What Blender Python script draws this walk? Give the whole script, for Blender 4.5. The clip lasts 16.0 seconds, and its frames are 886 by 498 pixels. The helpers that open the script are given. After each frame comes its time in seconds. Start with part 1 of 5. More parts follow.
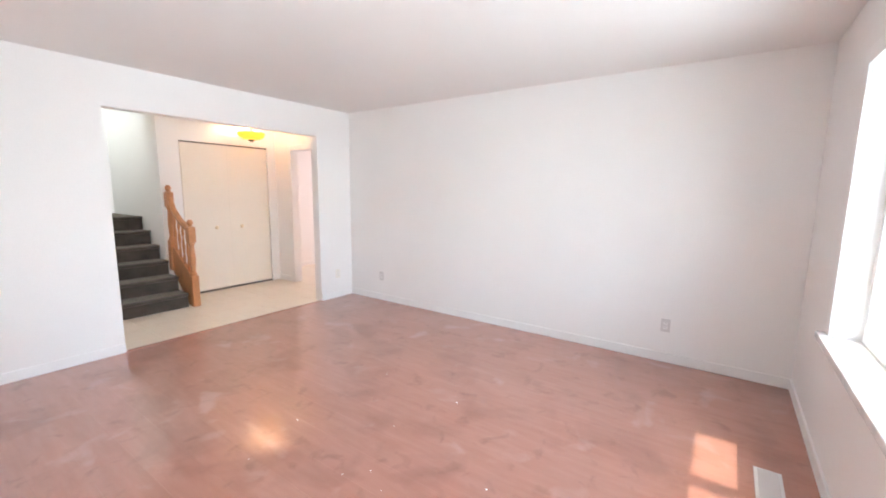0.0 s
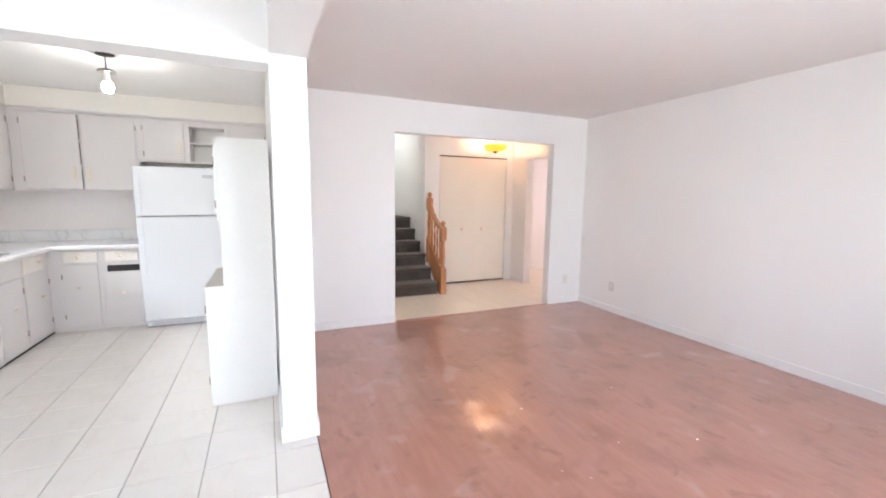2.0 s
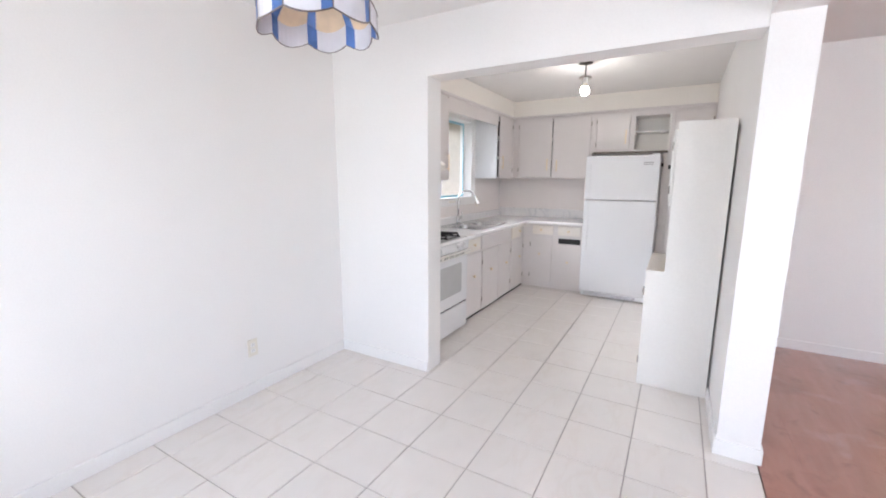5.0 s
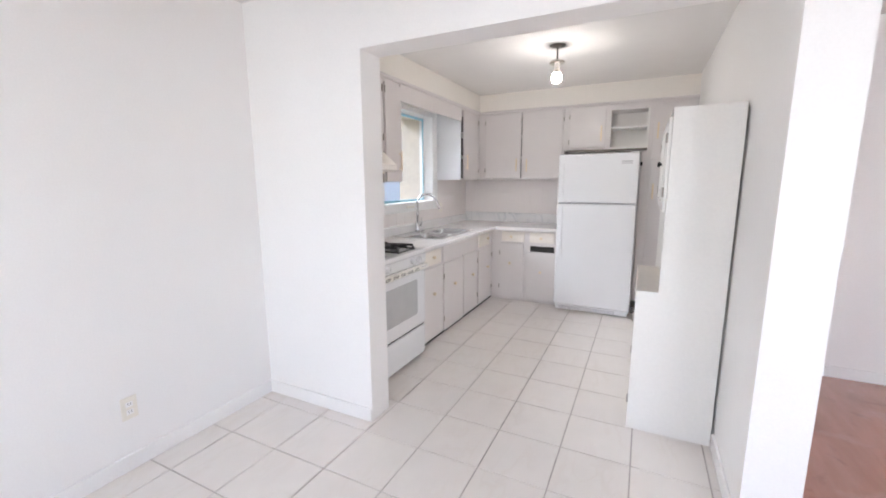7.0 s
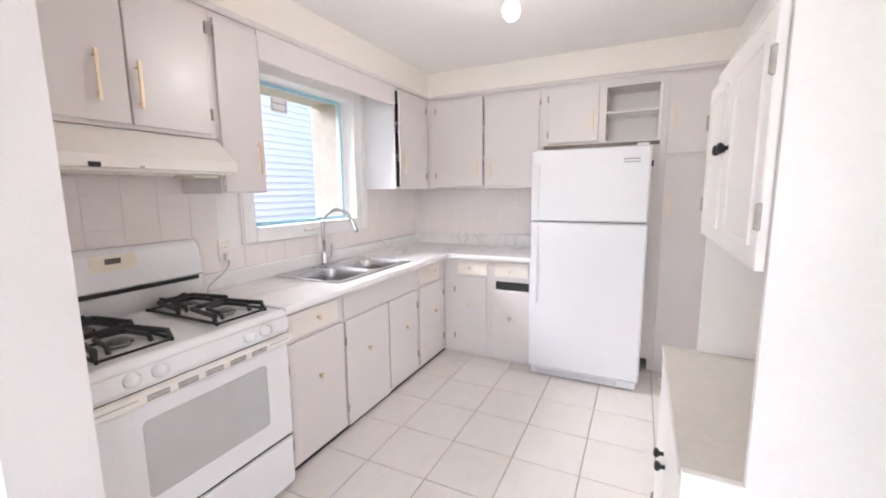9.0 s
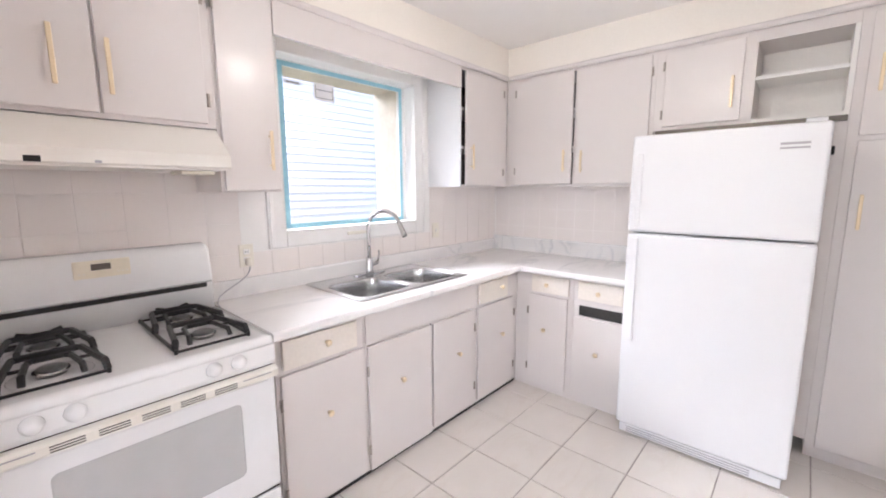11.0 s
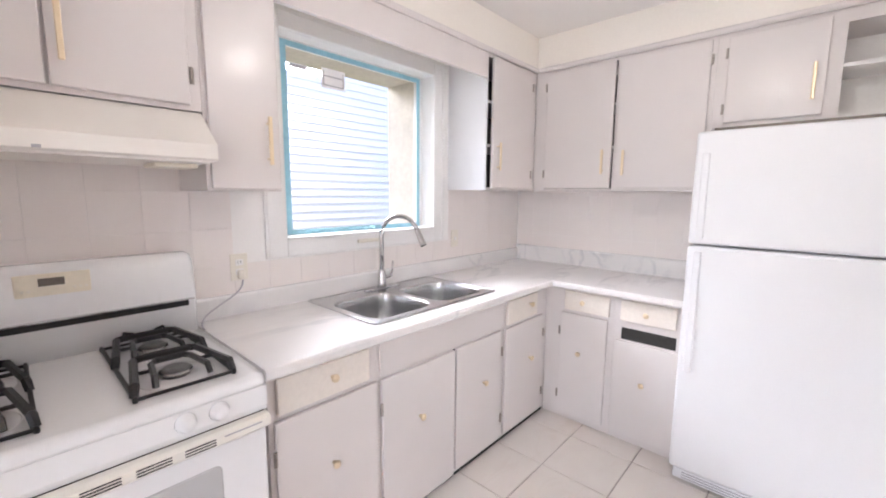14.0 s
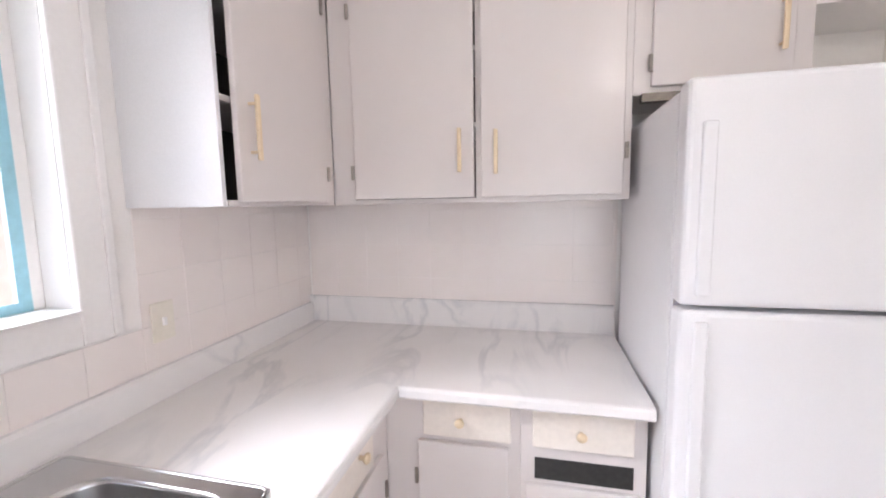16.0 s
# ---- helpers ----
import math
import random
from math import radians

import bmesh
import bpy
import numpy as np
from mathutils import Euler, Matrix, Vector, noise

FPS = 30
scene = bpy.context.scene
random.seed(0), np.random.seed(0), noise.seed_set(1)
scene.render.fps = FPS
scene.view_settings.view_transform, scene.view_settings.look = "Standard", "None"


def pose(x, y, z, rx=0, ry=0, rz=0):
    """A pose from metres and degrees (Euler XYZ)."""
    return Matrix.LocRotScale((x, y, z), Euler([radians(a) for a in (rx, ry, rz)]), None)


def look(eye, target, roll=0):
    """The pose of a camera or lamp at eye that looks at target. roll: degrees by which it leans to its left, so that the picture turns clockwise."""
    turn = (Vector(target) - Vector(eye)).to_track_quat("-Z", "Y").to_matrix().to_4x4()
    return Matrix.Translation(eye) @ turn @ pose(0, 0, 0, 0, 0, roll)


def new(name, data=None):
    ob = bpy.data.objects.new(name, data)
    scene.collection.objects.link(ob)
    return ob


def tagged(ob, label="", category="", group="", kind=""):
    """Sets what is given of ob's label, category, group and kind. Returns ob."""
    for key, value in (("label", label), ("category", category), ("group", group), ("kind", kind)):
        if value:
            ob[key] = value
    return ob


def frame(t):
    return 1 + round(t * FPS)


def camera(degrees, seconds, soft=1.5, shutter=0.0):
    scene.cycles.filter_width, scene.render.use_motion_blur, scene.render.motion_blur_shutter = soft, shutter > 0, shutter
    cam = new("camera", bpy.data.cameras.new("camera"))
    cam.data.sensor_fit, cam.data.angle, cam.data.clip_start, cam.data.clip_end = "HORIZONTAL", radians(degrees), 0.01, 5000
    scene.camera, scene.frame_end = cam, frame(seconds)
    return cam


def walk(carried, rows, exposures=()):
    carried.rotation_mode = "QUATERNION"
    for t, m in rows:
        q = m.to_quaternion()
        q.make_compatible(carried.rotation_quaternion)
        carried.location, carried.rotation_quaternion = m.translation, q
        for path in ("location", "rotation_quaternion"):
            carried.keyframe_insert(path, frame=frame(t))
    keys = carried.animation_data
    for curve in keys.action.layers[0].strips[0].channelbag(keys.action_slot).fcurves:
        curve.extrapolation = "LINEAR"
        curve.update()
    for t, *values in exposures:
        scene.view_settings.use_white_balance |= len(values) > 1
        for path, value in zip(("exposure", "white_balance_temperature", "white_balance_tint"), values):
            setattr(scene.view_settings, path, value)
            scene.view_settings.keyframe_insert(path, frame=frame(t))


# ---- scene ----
cam = camera(95.2, 16.0, soft=1.9)
PATH = [
    (0, (2.848, -2.382, 1.47), (4.468, -1.244, 1.187), 0.6),
    (0.5, (2.836, -2.405, 1.463), (4.384, -1.169, 1.192), 0.5),
    (1, (2.778, -2.381, 1.474), (4.16, -0.958, 1.221), 0.6),
    (1.5, (2.769, -2.414, 1.468), (3.925, -0.802, 1.218), 0.8),
    (2, (2.733, -2.416, 1.449), (3.53, -0.6, 1.191), 0.7),
    (2.5, (2.692, -2.413, 1.45), (3.103, -0.474, 1.178), 0.7),
    (3, (2.614, -2.426, 1.451), (2.518, -0.449, 1.164), 0.6),
    (3.5, (2.559, -2.44, 1.449), (2.05, -0.529, 1.153), 0.6),
    (4, (2.52, -2.462, 1.45), (1.615, -0.706, 1.134), 0.5),
    (6.5, (2.431, -2.193, 1.438), (1.424, -0.5, 1.091), 0.1),
    (7, (2.349, -1.84, 1.441), (1.475, -0.072, 1.112), -0.2),
    (7.5, (2.34, -1.408, 1.438), (1.546, 0.399, 1.115), -0.6),
    (8, (2.301, -1.02, 1.433), (1.54, 0.806, 1.142), -0.7),
    (10.5, (2.208, 0.303, 1.438), (1.0, 1.87, 1.143), -0.4),
    (11, (2.237, 0.336, 1.447), (0.916, 1.808, 1.152), -0.2),
    (11.5, (2.262, 0.33, 1.432), (0.828, 1.693, 1.142), 0.3),
    (12, (2.296, 0.3, 1.431), (0.76, 1.547, 1.138), 0.8),
    (12.5, (2.301, 0.299, 1.43), (0.701, 1.466, 1.152), 1.1),
    (13, (2.286, 0.307, 1.421), (0.672, 1.457, 1.149), 1.0),
    (13.5, (2.15, 0.378, 1.407), (0.652, 1.676, 1.142), 1.0),
    (14, (1.93, 0.509, 1.428), (0.594, 1.973, 1.162), 0.5),
    (14.5, (1.757, 0.776, 1.41), (0.551, 2.353, 1.169), 0.2),
    (15, (1.573, 1.04, 1.43), (0.5, 2.711, 1.192), -0.0),
    (15.5, (1.327, 1.355, 1.445), (0.498, 3.163, 1.234), -0.4),
    (16, (1.18, 1.677, 1.455), (0.729, 3.614, 1.235), -1.1),
]

walk(cam, [(t, look(eye, target, roll)) for t, eye, target, roll in PATH],
     exposures=[(0.0, 2.90, 6000, 5), (1.2, 2.86, 5900, 6), (2.5, 2.70, 6100, 9), (4.0, 2.46, 6130, 12), (7.0, 2.40, 6180, 12), (8.2, 2.60, 6250, 14), (10.3, 2.90, 6250, 15),
                (13.0, 2.88, 6250, 15), (14.2, 2.78, 6250, 16), (15.3, 2.72, 6280, 17), (16.0, 2.72, 6300, 17)])
scene.cycles.diffuse_bounces = 16
scene.cycles.max_bounces = 20

# ---- plan, metres ----
WX = 0.10            # window wall, inner face
YB = 3.44            # kitchen back wall
YF = -2.89           # front wall, inner face
XR = 6.758           # living room right wall
YH = 1.956           # wall with the hall opening
XK0, XK1 = 2.78, 2.97  # wall between kitchen and living room
HC = 2.50            # ceiling
YC, XS = 3.626, 5.06  # closet wall, wall beside the stairs
TILE_PITCH, TILE_X0, TILE_Y0 = 0.35, 0.28, -0.80

# ---- daylight ----
SUN_EL, SUN_AZ = radians(68), radians(180)
world = bpy.data.worlds.new("sky")
scene.world = world
world.use_nodes = True
wn = world.node_tree.nodes
sky = wn.new("ShaderNodeTexSky")
sky.sky_type, sky.sun_disc = "NISHITA", False
sky.sun_elevation, sky.sun_rotation = SUN_EL, SUN_AZ
world.node_tree.links.new(sky.outputs[0], wn["Background"].inputs[0])
wn["Background"].inputs[1].default_value = 0.09

sun = new("sun", bpy.data.lights.new("sun", "SUN"))
sun.data.energy, sun.data.angle, sun.data.color = 0.7, radians(0.5), (1.0, 0.84, 0.66)
sd = Vector((math.sin(SUN_AZ) * math.cos(SUN_EL), math.cos(SUN_AZ) * math.cos(SUN_EL), math.sin(SUN_EL)))
sun.matrix_world = look(sd * 20, (0, 0, 0))


def daylight_lamp(name, centre, target, w, h, watts, colour):
    """An area lamp standing in for daylight, with or without a window built there."""
    lamp = new(name, bpy.data.lights.new(name, "AREA"))
    lamp.data.shape, lamp.data.size, lamp.data.size_y = "RECTANGLE", w, h
    lamp.data.energy, lamp.data.color = watts, colour
    lamp.matrix_world = look(centre, target)
    return lamp


# Unseen lamp added outside, above the window, to brighten the kitchen.
daylight_lamp("light_kitchen_fill", (-2.50, 1.80, 3.40), (0.0, 1.90, 1.70), 3.4, 1.2, 50.0, (0.96, 0.98, 1.0))
# Unseen lamp added over the stairs; no upstairs window is built.
daylight_lamp("light_stairwell_fill", (4.55, 4.75, 4.55), (4.55, 4.3, 0.0), 0.8, 0.8, 4.2, (0.95, 1.0, 0.97))
daylight_lamp("light_living_window", (4.60, YF - 0.95, 1.42), (4.60, 0, 1.42), 3.4, 2.3, 25.0, (0.93, 0.96, 1.0))
daylight_lamp("light_dining_window", (1.45, YF - 0.20, 1.30), (1.45, 0, 1.30), 1.7, 1.7, 4.0, (0.93, 0.96, 1.0))
# Pinkish lamp added out of view to brighten the side room; its wall has no window.
daylight_lamp("light_side_room_fill", (8.95, 2.9, 1.4), (0, 2.9, 1.4), 1.0, 1.2, 3.4, (1.0, 0.77, 0.76))


hall_bulb = new("light_hall_bulb", bpy.data.lights.new("light_hall_bulb", "POINT"))
hall_bulb.data.energy, hall_bulb.data.color, hall_bulb.data.shadow_soft_size = 3.0, (1.0, 0.74, 0.50), 0.03
hall_bulb.location = (6.17, 3.36, 2.35)


# ---- materials ----
def material(name, colour, rough=0.5, metal=0.0, vary=0.05, fine=60.0, coarse=2.0, bump=0.0, stretch=(1, 1, 1),
             per_piece=0.0, spec=0.5, coat=0.0, tint=None):
    """A surface with variation at two scales, fine relief, and its own shade on each piece."""
    m = bpy.data.materials.new(name)
    m.use_nodes = True
    nt = m.node_tree
    b = nt.nodes["Principled BSDF"]
    b.inputs["Roughness"].default_value, b.inputs["Metallic"].default_value = rough, metal
    b.inputs["Specular IOR Level"].default_value, b.inputs["Coat Weight"].default_value = spec, coat
    tc, mp = nt.nodes.new("ShaderNodeTexCoord"), nt.nodes.new("ShaderNodeMapping")
    mp.inputs["Scale"].default_value = stretch
    geo = nt.nodes.new("ShaderNodeNewGeometry")
    nt.links.new(geo.outputs["Position"], mp.inputs["Vector"])
    n1, n2 = nt.nodes.new("ShaderNodeTexNoise"), nt.nodes.new("ShaderNodeTexNoise")
    n1.inputs["Scale"].default_value, n2.inputs["Scale"].default_value = fine, coarse
    n1.inputs["Detail"].default_value, n2.inputs["Detail"].default_value = 4, 3
    for n in (n1, n2):
        nt.links.new(mp.outputs[0], n.inputs["Vector"])
    add = nt.nodes.new("ShaderNodeMath")
    add.operation = "ADD"
    nt.links.new(n1.outputs[0], add.inputs[0])
    nt.links.new(n2.outputs[0], add.inputs[1])
    last = add
    if per_piece:
        info, mul, plus = nt.nodes.new("ShaderNodeObjectInfo"), nt.nodes.new("ShaderNodeMath"), nt.nodes.new("ShaderNodeMath")
        mul.operation, plus.operation = "MULTIPLY_ADD", "ADD"
        mul.inputs[1].default_value, mul.inputs[2].default_value = per_piece, -per_piece / 2
        nt.links.new(info.outputs["Random"], mul.inputs[0])
        nt.links.new(add.outputs[0], plus.inputs[0])
        nt.links.new(mul.outputs[0], plus.inputs[1])
        last = plus
    mr = nt.nodes.new("ShaderNodeMapRange")
    mr.inputs["From Min"].default_value, mr.inputs["From Max"].default_value = 0.6, 1.4
    nt.links.new(last.outputs[0], mr.inputs["Value"])
    mix = nt.nodes.new("ShaderNodeMix")
    mix.data_type = "RGBA"
    low = tint or tuple(c * (1 - 2 * vary) for c in colour)
    mix.inputs[6].default_value, mix.inputs[7].default_value = (*low, 1), (*(min(1, c * (1 + vary)) for c in colour), 1)
    nt.links.new(mr.outputs[0], mix.inputs[0])
    nt.links.new(mix.outputs[2], b.inputs["Base Color"])
    if bump:
        bp = nt.nodes.new("ShaderNodeBump")
        bp.inputs["Strength"].default_value, bp.inputs["Distance"].default_value = bump, 0.004
        nt.links.new(n1.outputs[0], bp.inputs["Height"])
        nt.links.new(bp.outputs[0], b.inputs["Normal"])
    rr = nt.nodes.new("ShaderNodeMapRange")
    rr.inputs["From Min"].default_value, rr.inputs["From Max"].default_value = 0.3, 0.7
    rr.inputs["To Min"].default_value, rr.inputs["To Max"].default_value = max(0.02, rough * 0.93), min(1, rough * 1.07)
    nt.links.new(n2.outputs[0], rr.inputs["Value"])
    nt.links.new(rr.outputs[0], b.inputs["Roughness"])
    return m


def veined(name, colour, vein, scale, rough, width=0.03, amount=0.6, per_piece=0.0):
    """Marble look: thin veins along the ridges of a warped noise, and cloudy patches."""
    m = material(name, colour, rough, vary=0.02, fine=8, coarse=1.5)
    nt = m.node_tree
    b = nt.nodes["Principled BSDF"]
    base = b.inputs["Base Color"].links[0].from_socket
    geo, mp = nt.nodes.new("ShaderNodeNewGeometry"), nt.nodes.new("ShaderNodeMapping")
    mp.inputs["Scale"].default_value, mp.inputs["Rotation"].default_value = (1.6, 0.55, 1.0), (0, 0, radians(28))
    nt.links.new(geo.outputs["Position"], mp.inputs["Vector"])
    n = nt.nodes.new("ShaderNodeTexNoise")
    n.inputs["Scale"].default_value, n.inputs["Detail"].default_value, n.inputs["Distortion"].default_value = scale, 5, 0.9
    vec = mp.outputs[0]
    if per_piece:
        info, shift = nt.nodes.new("ShaderNodeObjectInfo"), nt.nodes.new("ShaderNodeVectorMath")
        shift.operation = "MULTIPLY_ADD"
        nt.links.new(info.outputs["Random"], shift.inputs[0])
        shift.inputs[1].default_value = (per_piece, per_piece, per_piece)
        nt.links.new(vec, shift.inputs[2])
        vec = shift.outputs[0]
    nt.links.new(vec, n.inputs["Vector"])
    sub, ab, mr = (nt.nodes.new("ShaderNodeMath") for _ in range(3))
    sub.operation, ab.operation, mr.operation = "SUBTRACT", "ABSOLUTE", "ADD"
    sub.inputs[1].default_value = 0.5
    nt.links.new(n.outputs[0], sub.inputs[0])
    nt.links.new(sub.outputs[0], ab.inputs[0])
    ramp = nt.nodes.new("ShaderNodeMapRange")
    ramp.inputs["From Min"].default_value, ramp.inputs["From Max"].default_value = 0.0, width
    ramp.inputs["To Min"].default_value, ramp.inputs["To Max"].default_value = amount, 0.0
    nt.links.new(ab.outputs[0], ramp.inputs["Value"])
    patch = nt.nodes.new("ShaderNodeTexNoise")
    patch.inputs["Scale"].default_value = scale * 0.8
    nt.links.new(vec, patch.inputs["Vector"])
    pm, mul = nt.nodes.new("ShaderNodeMapRange"), nt.nodes.new("ShaderNodeMath")
    pm.inputs["From Min"].default_value, pm.inputs["From Max"].default_value = 0.42, 0.62
    mul.operation = "MULTIPLY"
    nt.links.new(patch.outputs[0], pm.inputs["Value"])
    nt.links.new(pm.outputs[0], mul.inputs[0])
    nt.links.new(ramp.outputs[0], mul.inputs[1])
    mix = nt.nodes.new("ShaderNodeMix")
    mix.data_type = "RGBA"
    nt.links.new(mul.outputs[0], mix.inputs[0])
    nt.links.new(base, mix.inputs[6])
    mix.inputs[7].default_value = (*vein, 1)
    nt.links.new(mix.outputs[2], b.inputs["Base Color"])
    return m


def stained(m, colour, scale, low, high, amount):
    """Patches of a shape of their own over a material: wear, and reflection painted in."""
    nt = m.node_tree
    b = nt.nodes["Principled BSDF"]
    base = b.inputs["Base Color"].links[0].from_socket
    geo, n, mr, mix = (nt.nodes.new("ShaderNode" + k) for k in ("NewGeometry", "TexNoise", "MapRange", "Mix"))
    n.inputs["Scale"].default_value, n.inputs["Detail"].default_value, n.inputs["Distortion"].default_value = scale, 6, 0.6
    mr.inputs["From Min"].default_value, mr.inputs["From Max"].default_value = low, high
    mr.inputs["To Max"].default_value = amount
    mix.data_type = "RGBA"
    nt.links.new(geo.outputs["Position"], n.inputs["Vector"])
    nt.links.new(n.outputs[0], mr.inputs["Value"])
    nt.links.new(mr.outputs[0], mix.inputs[0])
    nt.links.new(base, mix.inputs[6])
    mix.inputs[7].default_value = (*colour, 1)
    nt.links.new(mix.outputs[2], b.inputs["Base Color"])


def emitter(name, colour, strength):
    m = bpy.data.materials.new(name)
    m.use_nodes = True
    b = m.node_tree.nodes["Principled BSDF"]
    b.inputs["Base Color"].default_value = b.inputs["Emission Color"].default_value = (*colour, 1)
    b.inputs["Emission Strength"].default_value = strength
    return m


def clear_glass(name, colour=(1, 1, 1), rough=0.0):
    m = bpy.data.materials.new(name)
    m.use_nodes = True
    b = m.node_tree.nodes["Principled BSDF"]
    b.inputs["Base Color"].default_value = (*colour, 1)
    b.inputs["Transmission Weight"].default_value, b.inputs["Roughness"].default_value, b.inputs["IOR"].default_value = 1, rough, 1.1
    return m


PAINT = material("wall_paint", (0.83, 0.815, 0.80), 0.55, vary=0.02, fine=120, coarse=1.2, bump=0.05)
CREAM_PAINT = material("soffit_paint", (0.84, 0.80, 0.74), 0.5, vary=0.02, fine=90, coarse=1.5, bump=0.04)
CEIL = material("ceiling_paint", (0.80, 0.785, 0.77), 0.8, vary=0.02, fine=140, coarse=0.8, bump=0.15)
TRIM = material("trim_paint", (0.83, 0.82, 0.81), 0.35, vary=0.02, fine=80, coarse=3)
CAB = material("cabinet_paint", (0.69, 0.648, 0.632), 0.33, vary=0.012, fine=6, coarse=1.5)
CAB.node_tree.nodes["Principled BSDF"].inputs["Coat Weight"].default_value = 0.10
CAB.node_tree.nodes["Principled BSDF"].inputs["Coat Roughness"].default_value = 0.16
# Near black, so the shade behind doors ajar is in the colour.
CAB_IN_SHADE = material("cabinet_inside_shade", (0.12, 0.105, 0.095), 0.7)
DRAWER = material("drawer_cream", (0.80, 0.745, 0.68), 0.35, vary=0.04, fine=60, coarse=5)
HUTCH = material("hutch_paint", (0.82, 0.80, 0.77), 0.4, vary=0.02, fine=70, coarse=2, bump=0.03)
HUTCH_TOP = material("hutch_top", (0.66, 0.62, 0.57), 0.4, vary=0.05, fine=30, coarse=4)
ENAMEL = material("white_enamel", (0.80, 0.80, 0.805), 0.18, vary=0.01, fine=40, coarse=2, coat=0.3)
FRIDGE = material("fridge_enamel", (0.765, 0.77, 0.79), 0.3, vary=0.012, fine=220, coarse=2, bump=0.06)
FRIDGE_SIDE = material("fridge_side", (0.76, 0.765, 0.78), 0.4, vary=0.03, fine=220, coarse=2, bump=0.06)
ALMOND = material("almond_plastic", (0.78, 0.72, 0.60), 0.4, vary=0.03)
IVORY = material("ivory_plastic", (0.78, 0.74, 0.66), 0.35, vary=0.03)
BLACK = material("cast_iron", (0.013, 0.013, 0.014), 0.4, vary=0.3, fine=150, coarse=10, bump=0.2)
BURNER = material("burner_cap", (0.13, 0.13, 0.13), 0.45, 0.3, vary=0.3, fine=60, coarse=14)
# Paints the shade of gaps and openings; also colours feet and slits.
DARK = material("gap_shade_dark_parts", (0.03, 0.028, 0.027), 0.8, vary=0.2)
PLATE = material("grey_plate_plastic", (0.64, 0.62, 0.61), 0.4, vary=0.03)
HANDLE = material("oven_handle_enamel", (0.81, 0.785, 0.72), 0.3, vary=0.02, fine=30, coarse=4)
HOOD = material("hood_enamel", (0.82, 0.785, 0.73), 0.3, vary=0.015, fine=8, coarse=2)
NICKEL = material("nickel_hinge", (0.42, 0.38, 0.34), 0.35, 0.8, vary=0.2)
GLOSS_CEIL = material("glossy_ceiling_paint", (0.83, 0.815, 0.80), 0.13, vary=0.02, fine=3, coarse=0.8, spec=0.35)
DARKMETAL = material("dark_hinge", (0.16, 0.14, 0.12), 0.4, 0.8, vary=0.2)
OVENGLASS = material("oven_glass", (0.50, 0.50, 0.50), 0.08, vary=0.03, fine=10, coarse=2)
STEEL = material("stainless_steel", (0.60, 0.60, 0.60), 0.22, 1.0, vary=0.015, fine=30, coarse=3)
CHROME = material("chrome", (0.64, 0.64, 0.65), 0.10, 1.0, vary=0.02)
BRASS = material("pale_brass", (0.79, 0.655, 0.46), 0.35, 0.45, vary=0.05)
MARBLE = veined("marble_laminate", (0.81, 0.795, 0.79), (0.46, 0.475, 0.51), 2.6, 0.16, width=0.05, amount=0.42)
FLOORTILE = veined("floor_tile", (0.76, 0.72, 0.68), (0.64, 0.57, 0.50), 5.0, 0.25, width=0.06, amount=0.22, per_piece=9.0)
HALLTILE = veined("hall_tile", (0.78, 0.71, 0.60), (0.62, 0.52, 0.40), 5.0, 0.3, width=0.05, amount=0.3, per_piece=9.0)
GROUT = material("grout", (0.43, 0.39, 0.36), 0.9, vary=0.15, fine=40, coarse=3)
WALLTILE = material("wall_tile", (0.84, 0.79, 0.765), 0.14, vary=0.008, fine=20, coarse=3, per_piece=0.2)
PLANK = material("laminate_plank", (0.425, 0.212, 0.162), 0.30, vary=0.05, fine=5, coarse=1.6, stretch=(5, 0.8, 1), per_piece=0.16,
                 tint=(0.375, 0.165, 0.115), coat=0.9)
PLANK.node_tree.nodes["Principled BSDF"].inputs["Coat Roughness"].default_value = 0.08
# Dark mottling, made stronger to paint in the dark stairs' reflection.
stained(PLANK, (0.21, 0.085, 0.06), 2.2, 0.52, 0.74, 0.50)
stained(PLANK, (0.19, 0.08, 0.058), 7.0, 0.58, 0.72, 0.42)
stained(PLANK, (0.56, 0.40, 0.37), 3.1, 0.60, 0.72, 0.35)
CARPET = material("stair_carpet", (0.085, 0.069, 0.056), 1.0, vary=0.35, fine=260, coarse=8, bump=0.8)
CARPET.node_tree.nodes["Principled BSDF"].inputs["Sheen Weight"].default_value = 0.35
CARPET.node_tree.nodes["Principled BSDF"].inputs["Sheen Tint"].default_value = (0.75, 0.66, 0.55, 1)
OAK = material("golden_oak", (0.54, 0.25, 0.105), 0.3, vary=0.2, fine=30, coarse=4, stretch=(5, 5, 1))
CLOSET = material("closet_door_paint", (0.80, 0.74, 0.65), 0.4, vary=0.02)
TAPE = material("blue_tape", (0.33, 0.62, 0.73), 0.6, vary=0.08, fine=50, coarse=8)
SIDING = material("white_siding", (0.84, 0.765, 0.755), 0.5, vary=0.03, fine=20, coarse=1)
BRICK = material("tan_brick", (0.58, 0.52, 0.44), 0.85, vary=0.08, fine=30, coarse=6, bump=0.4)
GRASS = material("grass", (0.09, 0.13, 0.04), 0.9, vary=0.4, fine=30, coarse=0.4)
CONCRETE = material("concrete", (0.45, 0.44, 0.42), 0.9, vary=0.1, fine=40, coarse=1)
PAPER = material("label_paper", (0.86, 0.85, 0.86), 0.6, vary=0.03)
GREYPRINT = material("grey_print", (0.40, 0.39, 0.42), 0.6, vary=0.03)
GLASS = clear_glass("window_glass")
AMBER = emitter("amber_lamp_glass", (1.0, 0.40, 0.03), 0.24)
BULB = emitter("bulb_glow", (1.0, 0.94, 0.85), 38.0)
